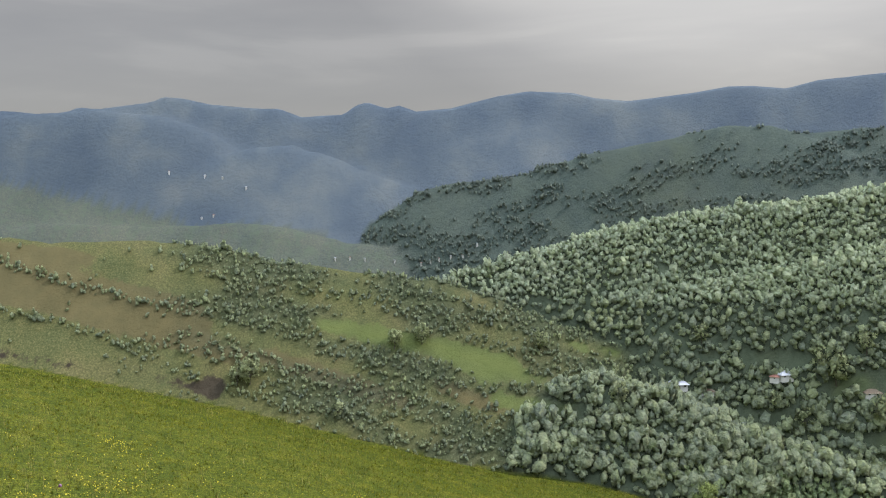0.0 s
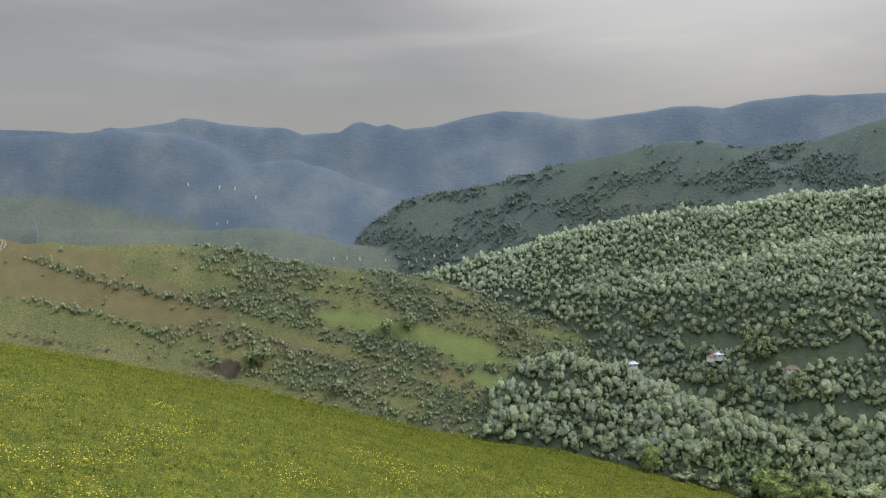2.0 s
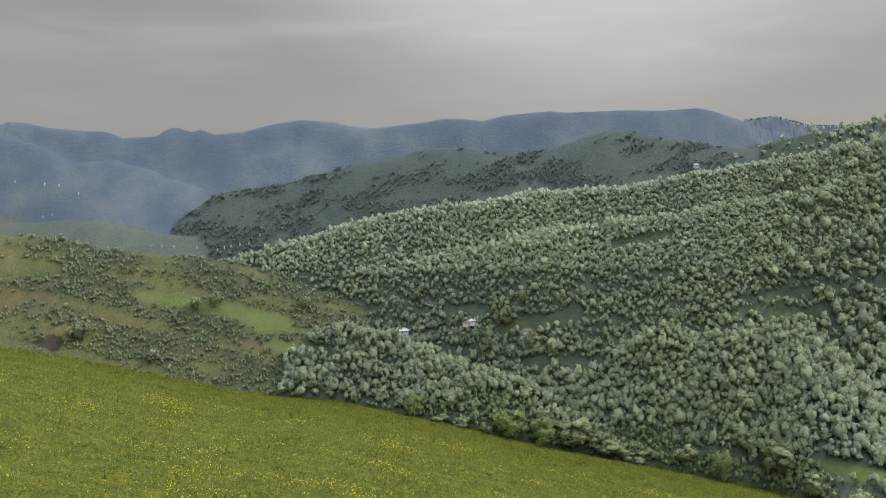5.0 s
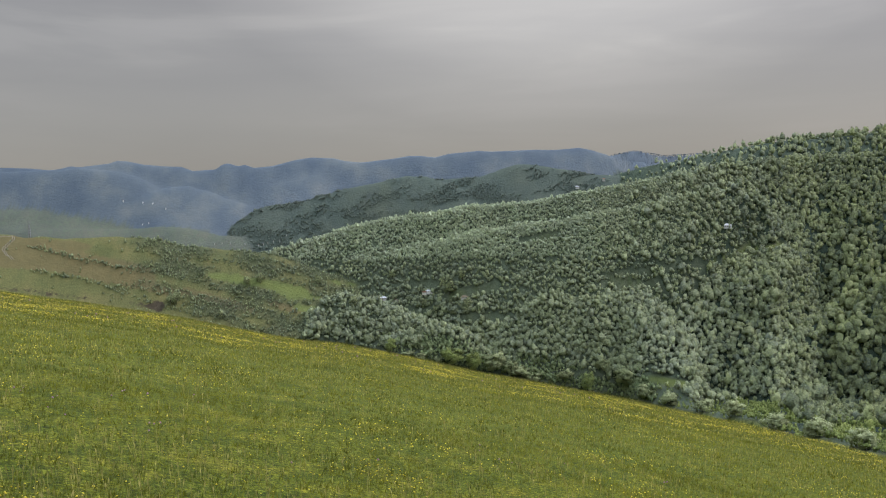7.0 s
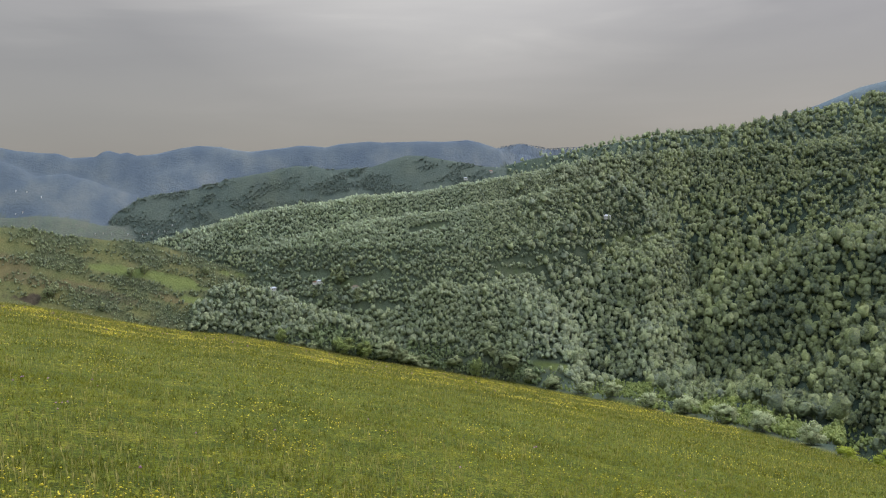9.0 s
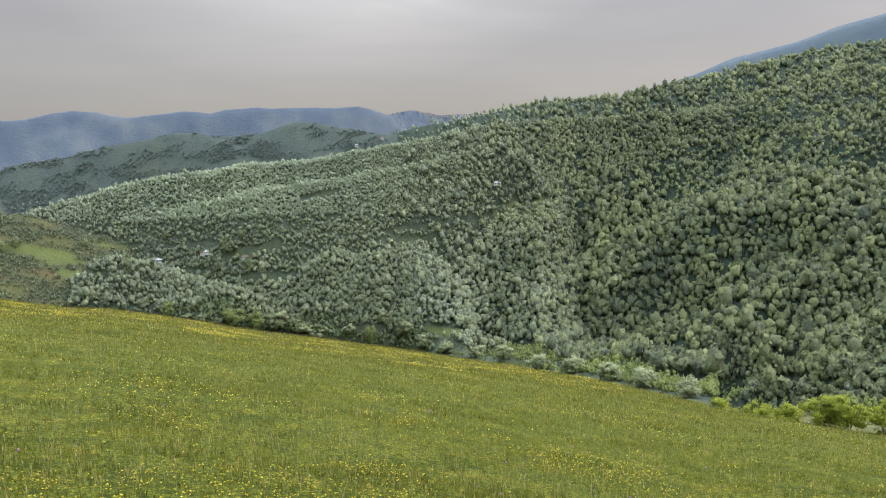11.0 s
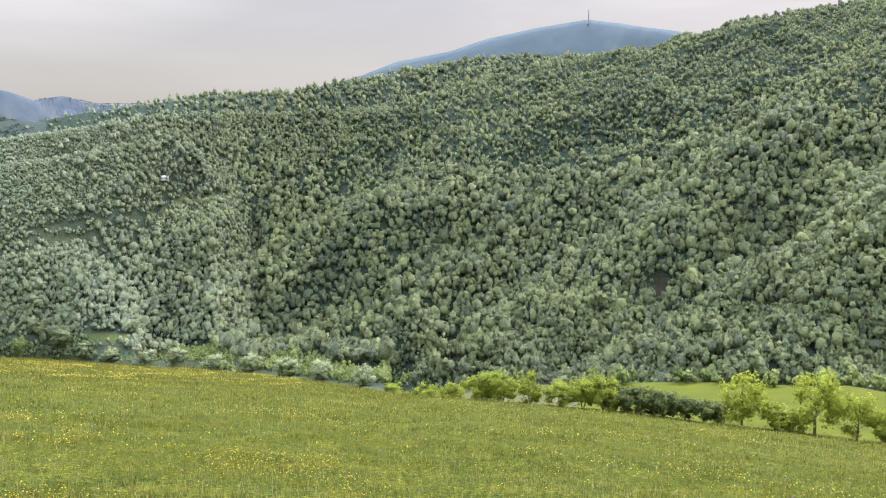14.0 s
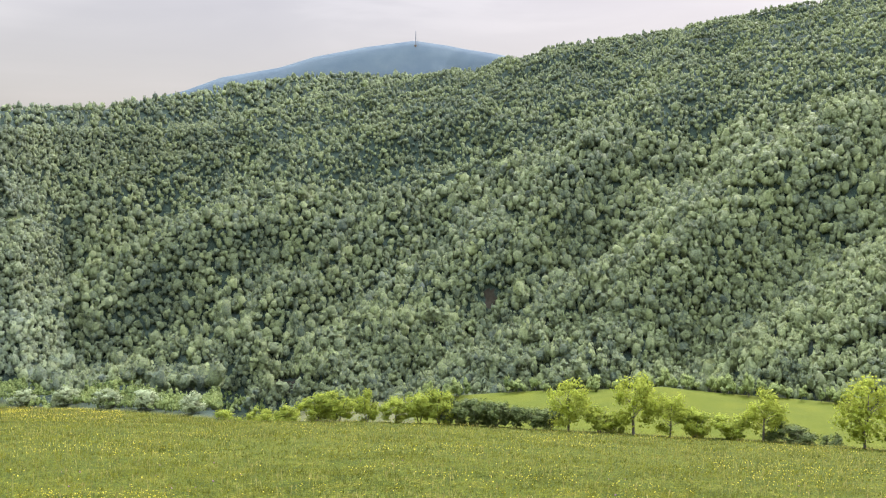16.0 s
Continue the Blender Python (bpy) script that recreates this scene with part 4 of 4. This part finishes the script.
def seed_heads(name, n, lo, hi, near, far_, size, tall, seed, ahead=0.0):
    """Pale grass panicles: a sliver stalk with a slim tuft."""
    x, y, z, rng = spread(n, lo, hi, near, far_, seed, ahead)
    keep = rng.rand(len(x)) < 0.6 + 0.9 * fbm(x / 5, y / 5, 3, seed)
    x, y, z = x[keep], y[keep], z[keep]
    m = len(x)
    h = tall * rng.uniform(0.7, 1.3, m)
    a = rng.uniform(0, np.pi, m)
    ca, sa = np.cos(a), np.sin(a)
    s = size * rng.uniform(0.6, 1.4, m)
    lean = rng.normal(scale=0.12, size=(m, 2)) * h[:, None]
    at = lambda k, w: np.stack([x + lean[:, 0] * k + ca * w, y + lean[:, 1] * k + sa * w, z + h * k], -1)
    pts = np.stack([at(0, -s * 0.1), at(0, s * 0.1), at(0.72, s * 0.25), at(0.86, s), at(1.06, 0 * s), at(0.84, -s), at(0.72, -s * 0.25)], 1).reshape(-1, 3)
    b = np.arange(m)[:, None] * 7
    q = np.concatenate([b + (0, 1, 2, 6), b + (6, 2, 3, 5)])
    me = mesh_of(name, pts, q, [STRAW], floats={"tone": np.repeat(rng.rand(m), 7)}, tris=b + (5, 3, 4))
    return tagged(new(name, me), "pale seed heads of the meadow grass", "grass", kind="stuff")


seed_heads("grass_seed_heads", 9000, -24, 98, 5, 18, 0.012, 0.25, 450)
seed_heads("grass_seed_heads", 16000, -24, 98, 18, 64, 0.022, 0.28, 451)
seed_heads("grass_seed_heads", 40000, -27, 50, 66, 146, 0.034, 0.27, 452)


def blooms(name, n, lo, hi, near, far_, size, tall, seed, mat, label, thick=0.3, spot=0.1, band=None, ahead=0.0, sides=6):
    """Flower heads on thin stalks: small domes."""
    x, y, z, rng = spread(n, lo, hi, near, far_, seed, ahead)
    p = smooth(spot, spot + 0.35, fbm(x / 6, y / 6, 3, seed + 7)) + 0.07
    if band is not None:
        p = p + band(x, y)
    keep = rng.rand(len(x)) < p
    x, y, z = x[keep], y[keep], z[keep]
    m = len(x)
    s = size * rng.uniform(0.6, 1.35, m)
    ang = np.arange(sides) * 2 * np.pi / sides
    ring = np.stack([np.cos(ang), np.sin(ang), 0 * ang], -1)
    dome = np.concatenate([ring, [(0, 0, thick * 1.4), (0, 0, -0.3)]])
    k = np.arange(sides)
    kn = (k + 1) % sides
    t = np.stack([k, kn, 0 * k + sides], -1)
    if sides > 4:
        t = np.concatenate([t, np.stack([kn, k, 0 * k + sides + 1], -1)])
    h = tall * rng.uniform(0.7, 1.3, m)
    tilt = rng.normal(scale=0.3, size=(m, 2))
    v = dome[None] * s[:, None, None]
    v = v + np.stack([0 * v[..., 0], 0 * v[..., 0], v[..., 0] * tilt[:, :1] + v[..., 1] * tilt[:, 1:]], -1)
    v = v + np.stack([x, y, z + h], -1)[:, None]
    w = np.maximum(0.12 * s, 0.003)
    stalk = np.stack([np.stack([x - w, y, z], -1), np.stack([x + w, y, z], -1), np.stack([x + 0 * w, y, z + h], -1)], 1)
    pts = np.concatenate([v, stalk], 1).reshape(-1, 3)
    each = sides + 5
    tri = np.concatenate([t, [[sides + 2, sides + 3, sides + 4]]])
    tris = (tri[None] + (np.arange(m) * each)[:, None, None]).reshape(-1, 3)
    slot = np.tile(np.array([0] * len(t) + [1]), m)
    me = mesh_of(name, pts, None, [mat, GRASS], slot, {"tone": np.repeat(rng.rand(m), each)}, tris=tris)
    return tagged(new(name, me), label, "flowers", kind="stuff")


def streak(x, y):
    """The yellow band along the meadow's brow."""
    az, r = np.degrees(np.arctan2(x, y)), np.hypot(x, y)
    return 0.035 * smooth(0.14, 0.05, abs(r / brow(az) - 0.8)) * smooth(8, 22, az) * smooth(66, 50, az)


GOLD = "small yellow meadow flowers on thin stalks"
blooms("yellow_flowers", 16000, -24, 98, 5, 20, 0.016, 0.2, 500, YELLOW, GOLD, 0.5, 0.02, sides=5)
blooms("yellow_flowers", 30000, -28, 98, 20, 68, 0.018, 0.24, 501, YELLOW, GOLD, 0.7, 0.02, band=streak, sides=4)
blooms("yellow_flowers", 52000, -27, 40, 66, 126, 0.032, 0.25, 502, YELLOW, GOLD, 0.8, 0.05, sides=4)
blooms("thistle_flowers", 420, -24, 98, 5, 26, 0.022, 0.3, 503, PURPLE, "mauve thistle heads standing above the grass", 0.9, 0.15)
blooms("thistle_flowers", 420, -24, 24, 70, 118, 0.065, 0.4, 504, PURPLE, "mauve thistle heads standing above the grass", 0.9, 0.15)


# ---- single trees and bushes along the brow ----
def stem(bm, path, radii, sides=6):
    """A tapered limb along a path."""
    last = None
    for p, r in zip(path, radii):
        ring = [bm.verts.new((p[0] + r * math.cos(a * 2 * math.pi / sides), p[1] + r * math.sin(a * 2 * math.pi / sides), p[2])) for a in range(sides)]
        if last:
            for a in range(sides):
                bm.faces.new((last[a], last[(a + 1) % sides], ring[(a + 1) % sides], ring[a]))
        last = ring
    bm.faces.new(last)


def part(name, bm, mat, parent, label=""):
    me = bpy.data.meshes.new(name)
    bm.to_mesh(me)
    bm.free()
    me.materials.append(mat)
    ob = new(name, me)
    ob.parent = parent
    return tagged(ob, label)


def ground_at(az, r):
    return float(height(np.array([float(az)]), np.array([float(r)]))[0])


def stand(az, r, sink=0.03):
    return Vector((r * math.sin(radians(az)), r * math.cos(radians(az)), ground_at(az, r) - sink))


def foliage(name, parent, n, leaf, lobes, wide, tall, up, seed, mat, tone, lump=0.17, core=0.3):
    rng = np.random.RandomState(seed)
    q, nr, f, tr = crown(rng, lobes, n, leaf, up=up, lump=lump, core=core)
    q = q * (wide, wide, tall)
    me = mesh_of(name, q, f, [mat], floats={"tone": np.clip(tone + rng.normal(scale=0.15, size=len(q)), 0, 1)}, tris=tr)
    me.normals_split_custom_set_from_vertices(nr)
    ob = new(name, me)
    ob.parent = parent
    return ob


def tree(az, r, tall, wide, seed, leaves=3200, mat=None, label="young tree with fresh yellow-green leaves beside the meadow", group="trees along the meadow", base_at=None):
    """A young field tree: trunk, limbs and an open crown."""
    rng = random.Random(seed)
    top = new("tree")
    top.location = stand(az, r) if base_at is None else base_at
    bm = bmesh.new()
    bend = [(rng.uniform(-0.04, 0.04) * tall, rng.uniform(-0.04, 0.04) * tall) for _ in range(4)]
    stem(bm, [(0, 0, -0.1), (bend[0][0], bend[0][1], tall * 0.3), (bend[1][0], bend[1][1], tall * 0.6), (bend[2][0], bend[2][1], tall * 0.92)], [tall * 0.028, tall * 0.022, tall * 0.014, tall * 0.004])
    part("trunk", bm, BARK, top)
    for k in range(7):
        bm = bmesh.new()
        a, z0 = k * 2.4 + rng.uniform(-0.4, 0.4), tall * rng.uniform(0.25, 0.62)
        reach = wide * rng.uniform(0.28, 0.46)
        stem(bm, [(0, 0, z0), (reach * 0.5 * math.cos(a), reach * 0.5 * math.sin(a), z0 + tall * 0.12), (reach * math.cos(a), reach * math.sin(a), z0 + tall * rng.uniform(0.2, 0.32))], [tall * 0.011, tall * 0.008, tall * 0.003], 5)
        part("limb", bm, BARK, top)
    foliage("crown", top, leaves, 0.02 if leaves > 1000 else 0.05, 34, wide * 1.3, tall * 1.08, 0.54, seed, mat or FRESH, 0.9, 0.042, 0.05)
    return tagged(top, label, "tree", group)


def bush(az, r, tall, wide, seed, dark=False, leaves=1300):
    rng = random.Random(seed)
    top = new("bush")
    top.location = stand(az, r)
    for k in range(4):
        bm = bmesh.new()
        a = k * 1.6 + rng.uniform(-0.5, 0.5)
        stem(bm, [(0.05 * math.cos(a), 0.05 * math.sin(a), -0.05), (wide * 0.16 * math.cos(a), wide * 0.16 * math.sin(a), tall * 0.4), (wide * 0.3 * math.cos(a), wide * 0.3 * math.sin(a), tall * 0.75)], [0.035, 0.025, 0.008], 5)
        part("stem", bm, BARK, top)
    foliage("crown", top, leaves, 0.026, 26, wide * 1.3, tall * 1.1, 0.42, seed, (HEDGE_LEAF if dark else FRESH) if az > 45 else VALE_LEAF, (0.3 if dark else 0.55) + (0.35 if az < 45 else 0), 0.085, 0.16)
    return tagged(top, "low dark bush at the meadow's edge" if dark else "bright green bush at the meadow's edge", "bush", "bushes along the meadow")


# bearing, metres beyond the brow, height, width
for k, (az, past, tall, wide) in enumerate([(71.2, -0.8, 3.6, 2.9), (75.8, -1.0, 4.2, 3.1), (78.3, -0.6, 2.9, 2.6), (84.4, -1.0, 3.3, 2.7), (90.5, -1.0, 4.2, 3.6), (8.1, -0.5, 2.3, 1.9), (13.9, -0.2, 2.9, 3.0), (21.9, -0.4, 3.3, 2.4), (12.4, 0.0, 2.9, 4.0)]):
    if az > 45:
        tree(az, brow(az) + past, tall, wide, 600 + k)
    else:
        tree(az, brow(az) + past, tall, wide, 600 + k, 3200, RIVER_LEAF, "grey-green young tree at the lower edge of the meadow")
# bearing, metres beyond the brow, height, width, dark or not
EDGE_BUSHES = [(73.4, -0.6, 2.0, 2.7, False), (74.6, -0.4, 1.7, 2.0, False), (82.2, -0.8, 1.9, 2.8, False), (79.9, -0.4, 2.2, 2.4, False), (86.4, -1.2, 1.2, 2.6, True), (85.2, -0.6, 1.5, 2.0, True), (88.6, 4.0, 1.9, 1.6, True), (93, -0.6, 2.2, 3, False)]
GULLY_BUSHES = [(53.0, 0.6, 2.4, 3.0, False), (54.6, 0.6, 2.4, 2.6, False), (56.6, 0.5, 2.5, 2.0, False), (51.0, 2.4, 2.0, 2.6, False), (49.0, 2.5, 1.9, 2.4, False), (46.8, 2.5, 2.0, 2.4, False), (44.5, 2.5, 2.3, 2.8, False)]
HEDGE_BUSHES = [(58.8, 0.3, 2.0, 2.4, False), (60.4, 0.3, 2.4, 2.2, False), (61.8, 0.3, 2.7, 2.6, False), (63.2, 0.3, 2.2, 2.4, True), (64.6, 0.3, 2.0, 2.4, True), (66.0, 0.3, 2.0, 2.4, True), (67.4, 0.3, 1.9, 2.4, True), (68.8, 0.3, 1.8, 2.2, True), (70.0, 0.3, 1.7, 2.0, True)]
VALLEY_BUSHES = [(15.4, 1.2, 3.0, 4.2, False), (16.4, 1.0, 2.4, 3.2, True), (17.1, 0.8, 2.4, 3.6, False), (18.2, 0.3, 1.5, 3.0, True), (24.4, 1.5, 3.3, 4.2, False), (25.8, 1.6, 2.2, 3.2, False), (11.4, 0.5, 1.2, 2.0, True), (9.3, -0.5, 0.9, 2.2, True), (10.2, 0.2, 1.1, 1.8, True)]
BROW_BUSHES = [(20.2, 0.9, 2.0, 3.0, False), (22.9, 1.2, 2.2, 3.0, False), (27.3, 1.8, 2.2, 3.0, False), (29.5, 2.0, 2.2, 3.0, True), (31.5, 2.2, 2.3, 3.0, False), (34, 2.4, 2.4, 3.2, False), (36.5, 2.4, 2.4, 3.2, False), (39, 2.5, 2.3, 3.0, False), (41.5, 2.5, 2.3, 3.0, False)]
for k, (az, past, tall, wide, dark) in enumerate(EDGE_BUSHES + GULLY_BUSHES + HEDGE_BUSHES + VALLEY_BUSHES + BROW_BUSHES):
    bush(az, brow(az) + past, tall, wide, 700 + k, dark)


# ---- houses, masts and the track ----
def sight(az, e):
    """The place on the land at a bearing and elevation angle in the camera's view."""
    col = int(np.argmin(abs(AZ - az)))
    row = int(np.argmax(GE[:, col] >= e))
    return stand(az, RANGE[1 + row])


VALLEY_TREES = [(12.4, -6.75, 2.6, 2.0), (11.9, -6.7, 2.2, 1.7), (13.6, -8.1, 2.2, 1.7), (-1.6, -5.55, 1.5, 1.3), (-0.7, -5.4, 1.7, 1.2), (-6.2, -6.6, 1.9, 1.5), (-6.6, -6.55, 1.5, 1.2), (-3.4, -7.7, 1.2, 1.0), (13.3, -6.0, 1.8, 1.5), (11.4, -8.2, 1.6, 1.4), (10.5, -7.6, 1.5, 1.3), (5.6, -7.3, 1.7, 1.4), (3.2, -5.6, 1.4, 1.2), (8.4, -5.6, 1.5, 1.3)]
WALL = plain_material("whitewashed_wall", (0.5, 0.5, 0.48), (0.66, 0.65, 0.62), 2.0, 0.85, 0.0, 0.2)
TIN = plain_material("zinc_roof", (0.42, 0.45, 0.5), (0.6, 0.63, 0.68), 1.5, 0.45, 0.3)
RED = plain_material("red_roof", (0.24, 0.11, 0.08), (0.36, 0.17, 0.12), 3.0, 0.7)
PANE = plain_material("dark_window", (0.03, 0.035, 0.04), (0.06, 0.065, 0.07), 2.0, 0.15)
PLANK = plain_material("weathered_wood", (0.12, 0.09, 0.06), (0.22, 0.17, 0.12), 5.0, 0.8)
STEEL = plain_material("galvanised_steel", (0.2, 0.21, 0.22), (0.32, 0.33, 0.34), 4.0, 0.5, 0.6)
DUST = plain_material("pale_dust", (0.2, 0.185, 0.14), (0.3, 0.27, 0.21), 2.5, 0.95, 0.0, 0.3)


def box(bm, x0, y0, z0, x1, y1, z1):
    v = [bm.verts.new((x, y, z)) for z in (z0, z1) for x, y in ((x0, y0), (x1, y0), (x1, y1), (x0, y1))]
    for f in ((3, 2, 1, 0), (4, 5, 6, 7), (0, 1, 5, 4), (1, 2, 6, 5), (2, 3, 7, 6), (3, 0, 4, 7)):
        bm.faces.new([v[i] for i in f])


def house(az, e, wide, deep, tall, turn, roof, label, windows=3):
    top = new("house")
    top.matrix_world = Matrix.Translation(sight(az, e)) @ pose(0, 0, 0, 0, 0, turn - az)
    wide, deep, tall = wide * 0.75, deep * 0.7, tall * 0.42
    bm = bmesh.new()
    box(bm, -wide / 2, -deep / 2, -0.3, wide / 2, deep / 2, tall)
    part("wall", bm, WALL, top)
    bm = bmesh.new()
    o, ridge = 0.1 * wide, tall + 0.42 * deep
    c = [bm.verts.new(p) for p in ((-wide / 2 - o, -deep / 2 - o, tall), (wide / 2 + o, -deep / 2 - o, tall), (wide / 2 + o, deep / 2 + o, tall), (-wide / 2 - o, deep / 2 + o, tall), (-wide * 0.22, 0, ridge), (wide * 0.22, 0, ridge))]
    for f in ((0, 1, 5, 4), (1, 2, 5), (2, 3, 4, 5), (3, 0, 4), (3, 2, 1, 0)):
        bm.faces.new([c[i] for i in f])
    part("roof", bm, roof, top)
    for k in range(windows):
        x = (k + 0.5) / windows * wide - wide / 2
        bm = bmesh.new()
        door = k == windows // 2 and windows > 2
        box(bm, x - 0.06 * wide, -deep / 2 - 0.02, 0.05 * tall if door else 0.4 * tall, x + 0.06 * wide, -deep / 2 + 0.01, 0.8 * tall)
        part("door" if door else "window", bm, PLANK if door else PANE, top)
    return tagged(top, label, "house", "houses in the valley")


house(7.6, -7.15, 2.0, 1.4, 0.8, 10, TIN, "white farmhouse with a grey zinc roof among trees")
house(8.5, -7.25, 1.7, 0.8, 0.35, -10, PLANK, "low wooden shed beside the farmhouse", 2)
house(10.9, -6.5, 1.5, 1.1, 0.7, 25, TIN, "small farmhouse with a bright tin roof", 2)
house(10.6, -6.55, 1.0, 0.9, 0.55, -20, RED, "small outbuilding with a rusty red roof", 1)
house(9.4, -8.1, 1.5, 1.1, 0.85, -15, TIN, "white cottage with a tin roof above the wood", 2)
house(13.4, -7.0, 1.6, 1.0, 0.6, 5, PLANK, "brown wooden barn on a green slope", 2)
house(31.2, -3.9, 1.9, 1.2, 0.8, 20, TIN, "lonely house with a blue-grey roof in a clearing")
house(21.4, 0.3, 1.1, 0.5, 0.4, 0, TIN, "long pale farm building below the ridge")
house(23.2, 0.9, 0.8, 0.4, 0.35, 0, RED, "far farm building below the ridge", 2)
for k, (az, e) in enumerate([(-3.6, -2.75), (-3.1, -2.7), (-2.6, -2.75), (-1.6, -2.7), (-0.7, -2.92), (-0.4, -2.95), (0.3, -2.8), (0.7, -2.58), (0.9, -2.7), (1.2, -2.45), (-0.1, -2.6), (-8.0, 0.2), (-7.4, 0.1), (-9.2, 0.35), (-6.6, -0.4), (-8.1, -1.2), (-7.7, -1.15)]):
    house(az, e, 0.22, 0.16, 0.16, (k * 37) % 60 - 30, (TIN, RED, TIN)[k % 3], "tiny village house in the hazy valley, shrunk to look far off", 2)


# single trees by the farms and hedges: bearing, elevation angle in view, height, width
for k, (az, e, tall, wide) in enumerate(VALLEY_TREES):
    tree(0, 0, tall, wide, 660 + k, 420, VALE_LEAF, "grey-green broadleaf tree beside the valley farms and fields, its leaves paled for haze", "trees by the farms", sight(az, e))


def lattice(az, e, tall, foot, name, label):
    """A tapering lattice tower with cross arms."""
    top = new(name)
    top.location = sight(az, e)
    w = lambda z: foot * (1 - 0.72 * z / tall)
    for sx, sy in ((-1, -1), (1, -1), (1, 1), (-1, 1)):
        bm = bmesh.new()
        stem(bm, [(sx * w(0), sy * w(0), -0.2), (sx * w(tall), sy * w(tall), tall)], [0.035, 0.02], 4)
        part("leg", bm, STEEL, top)
    for k in range(5):
        z0, z1 = tall * k / 5, tall * (k + 1) / 5
        bm = bmesh.new()
        for (ax, ay), (bx, by) in (((-1, -1), (1, -1)), ((1, -1), (1, 1)), ((1, 1), (-1, 1)), ((-1, 1), (-1, -1))):
            stem(bm, [(ax * w(z0), ay * w(z0), z0), (bx * w(z1), by * w(z1), z1)], [0.014, 0.014], 3)
            stem(bm, [(bx * w(z0), by * w(z0), z0), (ax * w(z1), ay * w(z1), z1)], [0.014, 0.014], 3)
        part("brace", bm, STEEL, top)
    bm = bmesh.new()
    stem(bm, [(0, 0, tall * 0.98), (0, 0, tall * 1.25)], [0.025, 0.012], 5)
    part("antenna", bm, STEEL, top)
    return tagged(top, label, "tower")


lattice(-14.75, -1.62, 2.1, 0.2, "lattice_tower", "grey steel lattice tower on the pasture ridge")
mast = new("radio_mast")
mast.location = sight(60.1, 7.9) + Vector((0, 0, 0))
for name_, dx, tall, thick in (("pole", 0.0, 4.9, 0.16), ("short_pole", 1.5, 1.9, 0.12)):
    bm = bmesh.new()
    stem(bm, [(dx, 0, -1.0), (dx, 0, tall * 0.5), (dx, 0, tall)], [thick * 1.3, thick, thick * 0.6], 6)
    part(name_, bm, STEEL, mast)
bm = bmesh.new()
box(bm, -0.5, -0.4, -1.0, 0.5, 0.4, 0.12)
part("hut", bm, PLANK, mast)
tagged(mast, "tall thin radio mast with a hut on the blue mountain top", "mast")

ways = []
for k in range(41):
    s = k / 40
    ways.append((along(np.array(s), [(0, -16.7), (0.18, -15.7), (0.3, -15.6), (0.5, -15.95), (0.7, -16.25), (0.85, -16.1), (1, -15.75)]), along(np.array(s), [(0, -1.62), (0.18, -1.55), (0.3, -1.72), (0.5, -2.05), (0.7, -2.4), (0.85, -2.7), (1, -3.0)])))
track = new("dirt_track")
for off in (-0.16, 0.16):
    bm = bmesh.new()
    last = None
    for az, e in ways:
        p = sight(float(az), float(e)) + Vector((off, 0, 0.0))
        pair = []
        for dx in (-0.055, 0.055):
            x, y = p.x + dx, p.y
            zz = ground_at(math.degrees(math.atan2(x, y)), math.hypot(x, y))
            pair.append(bm.verts.new((x, y, zz + 0.05)))
        if last:
            bm.faces.new((last[0], last[1], pair[1], pair[0]))
        last = pair
    part("wheel_rut", bm, DUST, track)
tagged(track, "pale winding dirt track over the pasture hill", "track", kind="structure")
